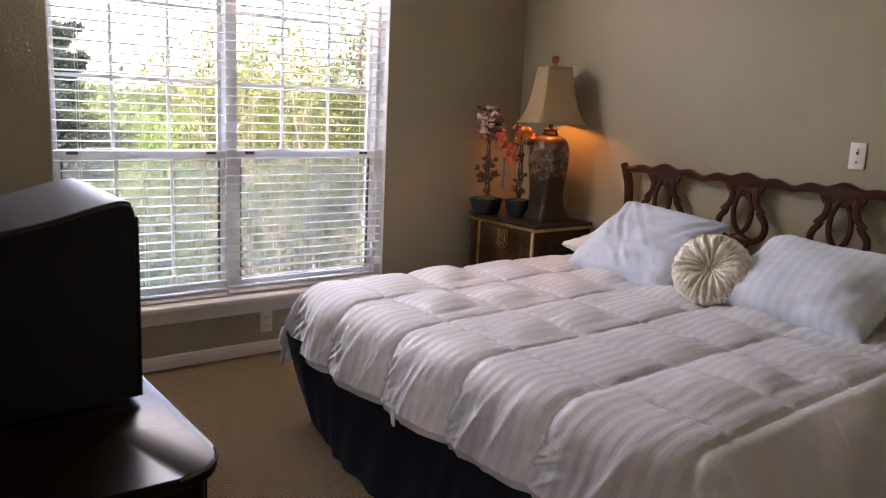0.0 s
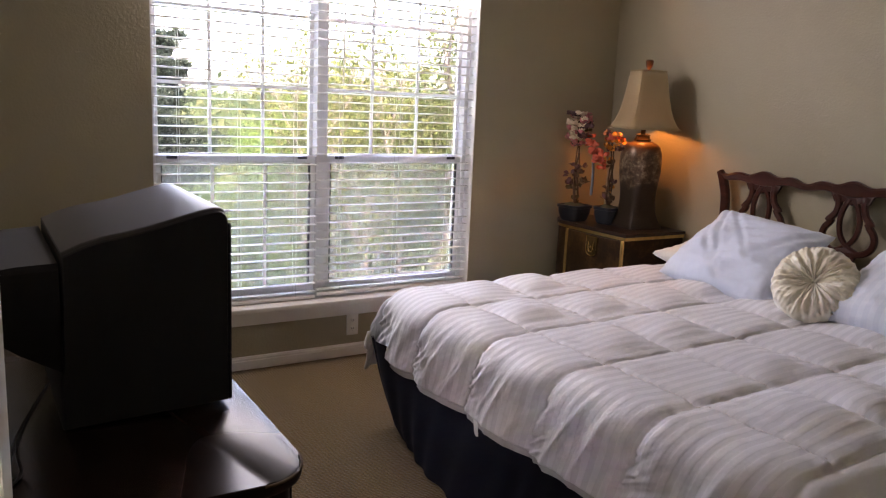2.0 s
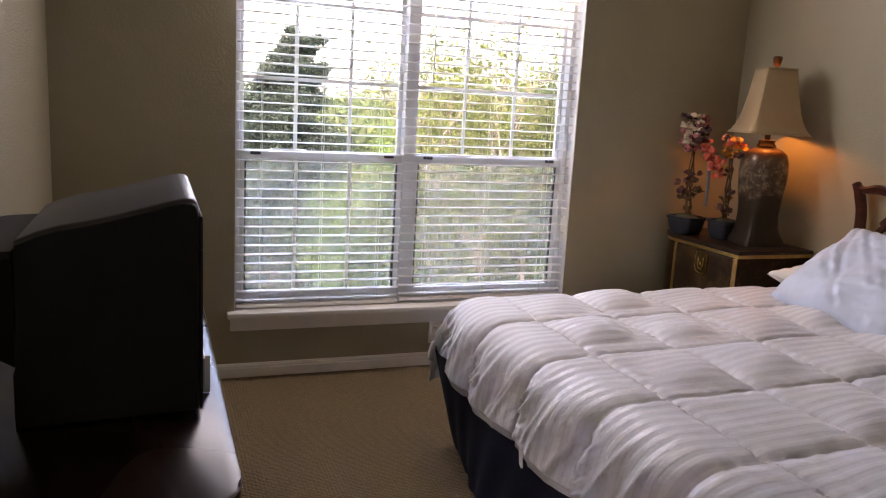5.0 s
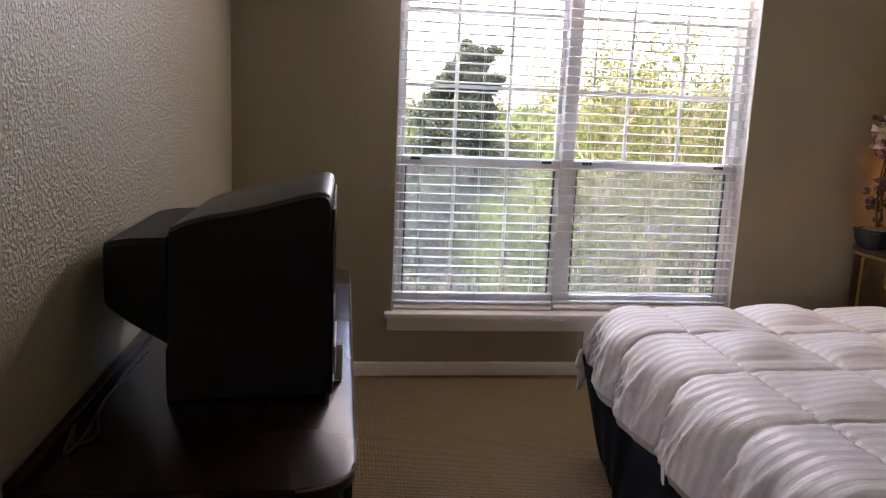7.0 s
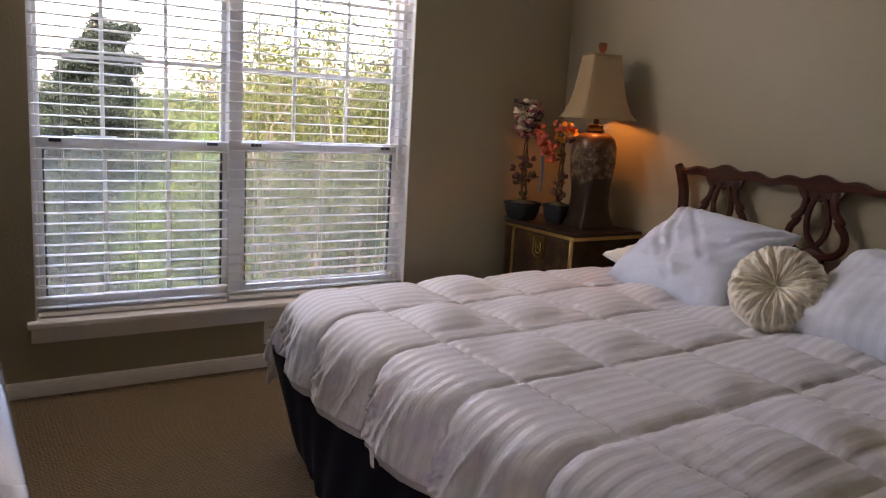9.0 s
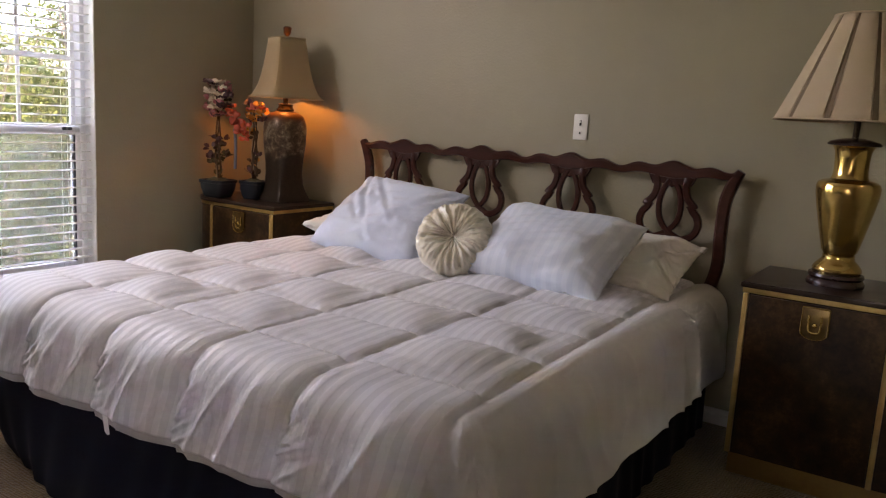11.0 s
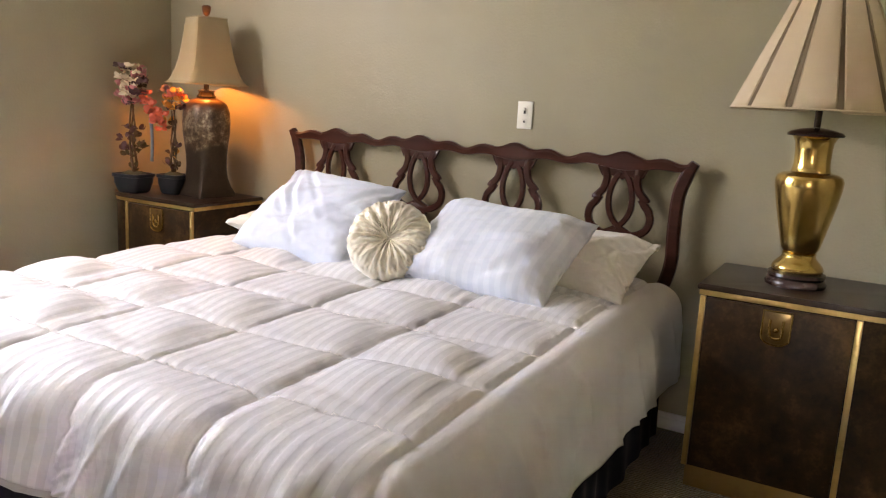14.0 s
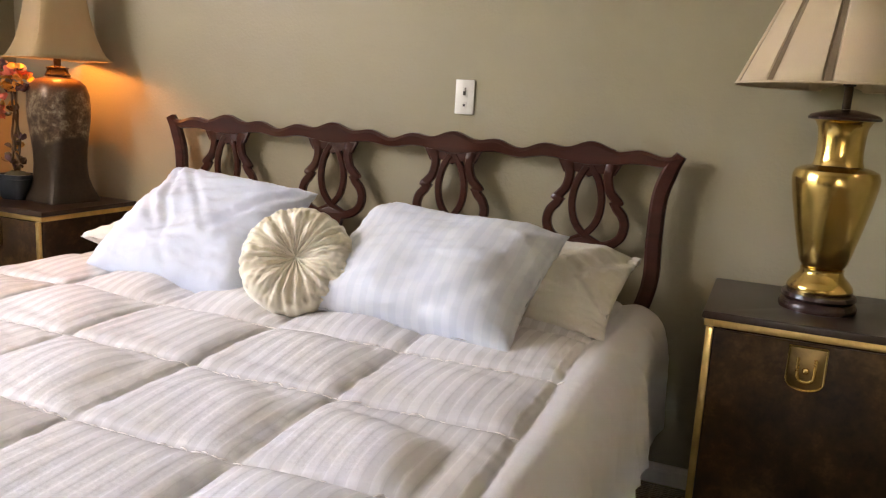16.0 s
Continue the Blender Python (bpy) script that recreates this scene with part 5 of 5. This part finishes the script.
def dresser():
    ob = thing("dresser", (0.63, 2.64, 0), "dark glossy wooden dresser with rounded corners", "dresser")
    x0 = 0.385

    def outline(g, r):
        pts = [(x0, DR_Y0 - g), (x0, DR_Y1 + g)]
        for cx, cy, a0 in ((DR_X + g - r, DR_Y1 + g - r, 90), (DR_X + g - r, DR_Y0 - g + r, 0)):
            for i in range(9):
                a = radians(a0 - 90 * i / 8)
                pts.append((cx + r * math.cos(a), cy + r * math.sin(a)))
        return pts
    part("top", slab(outline(0.0, 0.1), "z", DR_Z - 0.028, DR_Z, 0.007), ESPRESSO, ob, "dark polished top with a pale edge")
    line = [(a, b, DR_Z - 0.004) for a, b in outline(0.0002, 0.1)[1:]]
    part("edge_line", tube(line, 0.0028, 6), STEM, ob, "thin pale line along the edge of the top")
    part("body", slab(outline(-0.02, 0.09), "z", 0.08, DR_Z - 0.0285), ESPRESSO, ob)
    part("plinth", slab(outline(-0.045, 0.07), "z", 0.001, 0.0795), ESPRESSO, ob)
    part("back_lip", box(x0 - 0.028, x0 - 0.001, DR_Y0 + 0.01, DR_Y1 - 0.01, 0.02, DR_Z + 0.012, 0.005), ESPRESSO, ob)
    for r in range(3):
        for c in range(3):
            ya = DR_Y0 + 0.12 + c * 0.51
            z0 = 0.11 + r * 0.2
            part("drawer", box(DR_X - 0.019, DR_X - 0.004, ya, ya + 0.49, z0, z0 + 0.185, 0.004), ESPRESSO, ob)
    return ob


dresser()


def television():
    ya, yb = 2.15, 2.66
    z = DR_Z + 0.0015
    ob = thing("television", (0.68, (ya + yb) / 2, z), "black tube television standing on the dresser", "television")
    # the top dips towards the back and rolls over to the front
    crown = [(0.857, 1.155), (0.8565, 1.168), (0.853, 1.178), (0.845, 1.1835), (0.83, 1.1845), (0.8, 1.178), (0.76, 1.167), (0.71, 1.1525), (0.66, 1.141), (0.61, 1.132), (0.57, 1.12), (0.535, 1.104)]
    side = [(0.857, z + 0.012), *[(a, b - 0.005) for a, b in crown], (0.53, 0.868), (0.524, 0.85), (0.524, z)]
    rings = []
    for y, k in ((ya, 0.985), (ya + 0.004, 0.995), (ya + 0.014, 1.0), (yb - 0.014, 1.0), (yb - 0.004, 0.995), (yb, 0.985)):
        rings.append([(0.7 + (a - 0.7) * k, y, max(z, 0.95 + (b - 0.95) * k)) for a, b in side])
    part("case", loft(rings), TV_BLACK, ob, smooth=35)
    # the top shell is a lighter charcoal
    rows = []
    for y, g in ((ya + 0.012, -0.005), (ya + 0.016, -0.0005), (ya + 0.024, 0.001), (yb - 0.024, 0.001), (yb - 0.016, -0.0005), (yb - 0.012, -0.005)):
        rows.append([(a + (g if a > 0.84 else 0), y, b + g) for a, b in crown])
    part("top_shell", loft(rows, closed=False), TV_GREY, ob, "charcoal top shell", 60)
    # tube housing behind, a step lower than the case
    back = []
    for x, g, z0, z1 in ((0.5285, 0.008, 0.862, 1.084), (0.455, 0.012, 0.905, 1.08), (0.42, 0.016, 0.93, 1.074), (0.404, 0.024, 0.942, 1.068), (0.4, 0.04, 0.957, 1.052)):
        back.append([(x, ya + g + 0.006, z0), (x, ya + g, z0 + 0.01), (x, ya + g, z1 - 0.012), (x, ya + g + 0.012, z1), (x, yb - g - 0.012, z1), (x, yb - g, z1 - 0.012), (x, yb - g, z0 + 0.01), (x, yb - g - 0.006, z0)])
    part("rear_housing", loft(back), TV_BLACK, ob)
    bm = box(0.8575, 0.865, ya + 0.004, yb - 0.004, 1.085, 1.152, 0.003)
    box(0.8575, 0.865, ya + 0.004, ya + 0.05, z + 0.12, 1.085, 0.003, bm=bm)
    box(0.8575, 0.865, yb - 0.05, yb - 0.004, z + 0.12, 1.085, 0.003, bm=bm)
    box(0.8575, 0.865, ya + 0.004, yb - 0.004, z + 0.012, z + 0.12, 0.003, bm=bm)
    part("front_bezel", bm, TV_BLACK, ob, "black front bezel")
    rows = []
    for i in range(9):
        f = i / 8 * 2 - 1
        rows.append([(0.8585 + 0.006 * (1 - f * f) * (1 - g * g), (ya + yb) / 2 + f * 0.206, 0.975 + g * 0.112) for g in [k / 4 - 1 for k in range(9)]])
    part("screen", loft(rows, closed=False), TV_GLASS, ob, "curved dark glass screen", 180)
    part("front_flap", box(0.8655, 0.871, ya + 0.03, ya + 0.23, z + 0.05, z + 0.11, 0.002), TV_SILVER, ob, "silver control flap")


television()
card = solid("paper_card", box(0.8675, 0.886, 2.276, 2.2795, DR_Z + 0.001, DR_Z + 0.085, 0.001), PAPER, "small white folded card standing before the television", "card", at=(0.875, 2.278, DR_Z + 0.001))


# ---- wall plates ----
def outlet(face, along, sign, z, label, name="wall_outlet", switch=False):
    """face: where its wall lies; along: its middle on that wall; sign 'n' for the north wall, 'e' for the east."""
    def P(d, a, h):
        return (along + a, face - d, z + h) if sign == "n" else (face - d, along + a, z + h)
    ob = thing(name, P(0, 0, 0), label, "wall plate")

    def slabby(a0, a1, h0, h1, d0, d1, bevel):
        p, q = P(d0, a0, h0), P(d1, a1, h1)
        lo, hi = [min(u, v) for u, v in zip(p, q)], [max(u, v) for u, v in zip(p, q)]
        return box(lo[0], hi[0], lo[1], hi[1], lo[2], hi[2], bevel)
    part("cover_plate", slabby(-0.036, 0.036, -0.06, 0.06, 0.0005, 0.007, 0.003), PLATE, ob)
    if switch:
        part("toggle_plate", slabby(-0.012, 0.012, 0.0, 0.04, 0.0071, 0.0085, 0.0005), PLATE, ob)
        part("slot", slabby(-0.005, 0.005, 0.006, 0.032, 0.0086, 0.0095, 0), SLOT, ob, "dark switch slot")
        part("toggle", slabby(-0.004, 0.004, 0.02, 0.03, 0.0096, 0.018, 0.001), PLATE, ob)
        part("jack", slabby(-0.01, 0.01, -0.038, -0.018, 0.0071, 0.009, 0.001), PLATE, ob)
        part("jack_hole", slabby(-0.004, 0.004, -0.033, -0.024, 0.0091, 0.0098, 0), SLOT, ob)
    else:
        for h in (0.024, -0.024):
            part("socket", slabby(-0.016, 0.016, h - 0.015, h + 0.015, 0.0071, 0.009, 0.003), PLATE, ob)
            for a in (-0.006, 0.006):
                part("slot", slabby(a - 0.0015, a + 0.0015, h - 0.002, h + 0.008, 0.0091, 0.0096, 0), SLOT, ob)
            part("slot", slabby(-0.002, 0.002, h - 0.01, h - 0.006, 0.0091, 0.0096, 0), SLOT, ob)
    return ob


outlet(NORTH, 2.187, "n", 0.18, "ivory duplex wall outlet below the window")
outlet(EAST, 2.145, "e", 1.272, "ivory switch and jack plate above the headboard", "wall_switch", True)
plate = outlet(EAST, 0.434, "e", 0.44, "ivory duplex wall outlet with a black plug in it")
plug = thing("lamp_cord", (EAST - 0.02, 0.44, 0.4), "black lamp cord plugged in and hanging to the floor", "cord")
part("plug", box(EAST - 0.04, EAST - 0.0095, 0.428, 0.452, 0.404, 0.428, 0.005), SLOT, plug)
part("cord", tube(smooth_line([(EAST - 0.036, 0.44, 0.405), (EAST - 0.04, 0.445, 0.36), (EAST - 0.03, 0.47, 0.27), (EAST - 0.02, 0.5, 0.17), (EAST - 0.03, 0.5, 0.05), (EAST - 0.05, 0.46, 0.006), (EAST - 0.09, 0.40, 0.005), (EAST - 0.12, 0.3, 0.005)]), 0.003, 6), SLOT, plug)
cord = thing("power_cable", (0.4, 2.0, DR_Z), "thin dark cables lying behind the television", "cable")
for k in range(2):
    part("cord", tube(smooth_line([(0.5, 2.12, 0.86), (0.44, 2.05 - 0.03 * k, DR_Z + 0.05), (0.42 + 0.02 * k, 1.98, DR_Z + 0.006), (0.41, 1.9 + 0.04 * k, DR_Z + 0.005), (0.395, 2.0, DR_Z + 0.016)]), 0.003, 6), SLOT, cord)


# ---- outside ----
GROUND = -5.2
setting("ground", box(-1500, 1500, -1500, 3000, GROUND - 0.3, GROUND), GRASS, "grass lawn far below the window", "ground")


setting("wall_lower_storeys", box(HALL - 0.15, EAST + 0.15, SOUTH - 0.15, NORTH + DEEP, GROUND, -0.1005), TRIM, "plain pale walls of the storeys below", "wall")


def leaves_mesh(name, centres, radii, count, size, material, flat=0.8):
    """Many small leaves round the centres."""
    rng = np.random.default_rng(len(name) + count)
    c = np.asarray(centres)
    pick = rng.integers(0, len(c), count)
    off = rng.normal(size=(count, 3)) * np.asarray(radii)[pick][:, None] * np.array([1, 1, flat]) * 0.55
    p = c[pick] + off
    a = rng.normal(size=(count, 3))
    a /= np.linalg.norm(a, axis=1)[:, None]
    b = np.cross(a, rng.normal(size=(count, 3)))
    b /= np.linalg.norm(b, axis=1)[:, None]
    s = (size * rng.uniform(0.6, 1.3, count))[:, None]
    v = np.stack([p - a * s, p + b * s * 0.45 + a * s * 0.1, p + a * s, p - b * s * 0.45 + a * s * 0.1], axis=1).reshape(-1, 3)
    me = bpy.data.meshes.new(name)
    me.from_pydata(v.tolist(), [], np.arange(count * 4).reshape(-1, 4).tolist())
    me.materials.append(material)
    return me


def broadleaf(x, y, top, spread, leaf, label, leaves=9000, size=0.07, extra=None, seed=1):
    """A trunk that forks into limbs and twigs, with leaves round the twig ends."""
    rng = random.Random(seed)
    ob = thing("tree", (x, y, GROUND), label, "tree", "trees outside")
    bm = bmesh.new()
    tips = []

    def grow(p, d, length, r, level):
        pts, q = [p], p
        for k in range(4):
            d = (d + Vector((rng.uniform(-0.2, 0.2), rng.uniform(-0.2, 0.2), 0.06))).normalized()
            q = q + d * length / 4
            pts.append(q)
        tube(pts, [r * (1 - 0.13 * k) for k in range(5)], 6 if level < 2 else 4, bm=bm)
        if level >= 2:
            tips.extend((pts[2], pts[3], pts[4]))
        if level == 4:
            return
        for k in range(4 if level else 6):
            w = Vector((rng.uniform(-1, 1), rng.uniform(-1, 1), rng.uniform(0.0, 0.9))).normalized()
            grow(pts[rng.choice((2, 3, 4))], (d * 0.6 + w * 0.9).normalized(), length * rng.uniform(0.55, 0.75), r * 0.5, level + 1)
    h = top - GROUND
    grow(Vector((x, y, GROUND - 0.1)), Vector((0, 0, 1)), h * 0.45, h * 0.022, 0)
    zs = max(t.z for t in tips)
    xs = max(max(abs(t.x - x), abs(t.y - y)) for t in tips)
    kz, kx = h / (zs - GROUND), spread / xs
    fit = Matrix.Translation((x, y, GROUND)) @ Matrix.Diagonal((kx, kx, kz, 1)) @ Matrix.Translation((-x, -y, -GROUND))
    bm.transform(fit)
    tips = [tuple(fit @ t) for t in tips]
    part("trunk", bm, BARK, ob, "grey-brown trunk and limbs", 60)
    radii = [rng.uniform(0.16, 0.42) for _ in tips]
    me = leaves_mesh("crown", tips, radii, leaves, size, leaf)
    for v in me.vertices:
        v.co -= Vector((x, y, GROUND))
    crown = new("crown", me)
    crown.parent = ob
    if extra:
        some = [tips[k] for k in range(0, len(tips), 9)][:6]
        me = leaves_mesh("russet_spray", some, [0.18] * len(some), 260, size, extra)
        for v in me.vertices:
            v.co -= Vector((x, y, GROUND))
        new("russet_spray", me).parent = ob
    return ob


def cedar(x, y, top, spread, label, seed=3):
    """A dark, ragged conifer with drooping tiers."""
    rng = random.Random(seed)
    ob = thing("cedar_tree", (x, y, GROUND), label, "tree", "trees outside")
    h = top - GROUND
    bm = tube([(x, y, GROUND - 0.1), (x + 0.1, y, GROUND + h * 0.5), (x + 0.25, y, top - 0.4)], [0.22, 0.13, 0.03], 8)
    cs, rs = [], []
    z = GROUND + 1.0
    while z < top:
        f = (z - GROUND) / h
        for k in range(7):
            a = rng.uniform(0, 2 * math.pi)
            reach = spread * (1.03 - f) ** 0.85 * rng.uniform(0.3, 1.1)
            base = Vector((x + 0.25 * f, y, z))
            end = base + Vector((math.cos(a) * reach, math.sin(a) * reach, 0.12 * reach + rng.uniform(-0.1, 0.25)))
            tube([base, (base + end) / 2 + Vector((0, 0, 0.06)), end], [0.03, 0.02, 0.008], 4, bm=bm)
            for q in (0.45, 0.7, 0.9, 1.0):
                cs.append(tuple(base.lerp(end, q)))
                rs.append(0.3 * (0.5 + 0.5 * (1 - f)) + 0.08)
        z += 0.24
    # the head is ragged: it thins to one side and leans to the other
    keep = [k for k, c in enumerate(cs) if c[2] < top - 1.25 or abs(c[0] - (x + 0.5 - 0.35 * (top - c[2]))) < 0.1 + 0.52 * (top - c[2]) * (0.75 + 0.5 * rng.random())]
    cs, rs = [cs[k] for k in keep], [rs[k] * (1.0 if cs[k][2] < top - 1.0 else 0.55) for k in keep]
    # a spire that leans and forks at the tip
    for x0, z0, x1, z1 in ((0.0, -0.95, 0.3, 0.0), (0.1, -0.7, 0.75, -0.06), (0.35, -0.95, 0.85, -0.55)):
        for k in range(11):
            f = k / 10
            cs.extend([(x + x0 + (x1 - x0) * f + rng.uniform(-0.05, 0.05), y + rng.uniform(-0.1, 0.1), top + z0 + (z1 - z0) * f + rng.uniform(-0.04, 0.04))] * 3)
            rs.extend([0.26 - 0.17 * f] * 3)
    part("trunk", bm, BARK, ob, "dark trunk and limbs", 60)
    me = leaves_mesh("crown", cs, rs, 190000, 0.036, NEEDLE, 0.7)
    for v in me.vertices:
        v.co -= Vector((x, y, GROUND))
    new("crown", me).parent = ob
    return ob


cedar(2.72, 14.4, 2.45, 3.3, "dark ragged cedar standing outside the window")
broadleaf(5.0, 9.2, 4.0, 4.0, LEAF_YELLOW, "thin yellow-green spring tree outside the window", 64000, 0.028, LEAF_RED, 11)
broadleaf(7.0, 10.4, 3.8, 3.6, LEAF_SPRING, "leafy spring-green tree outside the window", 56000, 0.028, None, 23)
broadleaf(4.75, 12.6, 1.45, 2.2, LEAF_GREEN, "bright green bushy tree outside the window", 80000, 0.034, None, 31)
broadleaf(8.8, 14.5, 2.9, 3.2, LEAF_YELLOW, "yellow-green spring tree behind others", 70000, 0.036, None, 47)
broadleaf(0.9, 17.5, 0.9, 2.4, LEAF_GREEN, "low green tree beside the cedar", 26000, 0.06, None, 53)
broadleaf(6.5, 15.5, 1.5, 2.8, LEAF_GREEN, "bright green tree behind others", 80000, 0.04, None, 67)
broadleaf(6.4, 11.8, 1.15, 3.0, LEAF_SPRING, "low spring-green tree between others", 70000, 0.034, None, 71)
rng = random.Random(8)
cs, rs = [], []
for k in range(700):
    d = 48 + 180 * rng.random() ** 1.3
    a = radians(rng.uniform(-8, 52))
    cs.append((d * math.sin(a), d * math.cos(a), GROUND + rng.uniform(0.6, 4.0) + d * 0.012))
    rs.append(rng.uniform(1.6, 3.0))
woods = new("distant_woods", leaves_mesh("distant_woods", cs, rs, 110000, 0.42, FAR_LEAF))
tagged(woods, "hazy green belt of distant trees", "woods", "", "stuff")
tower = thing("water_tower", (62, 285, GROUND), "pale grey water tower on the horizon", "water tower")
part("column", lathe([(2.2, GROUND - 0.2), (1.2, GROUND + 4), (1.2, GROUND + 13)], 62, 285, 20), TANK, tower)
part("tank", lathe([(1.2, GROUND + 12.5), (4.5, GROUND + 14.5), (5.6, GROUND + 17), (4.8, GROUND + 19.5), (1.5, GROUND + 21), (0.1, GROUND + 21.2)], 62, 285, 28), TANK, tower)
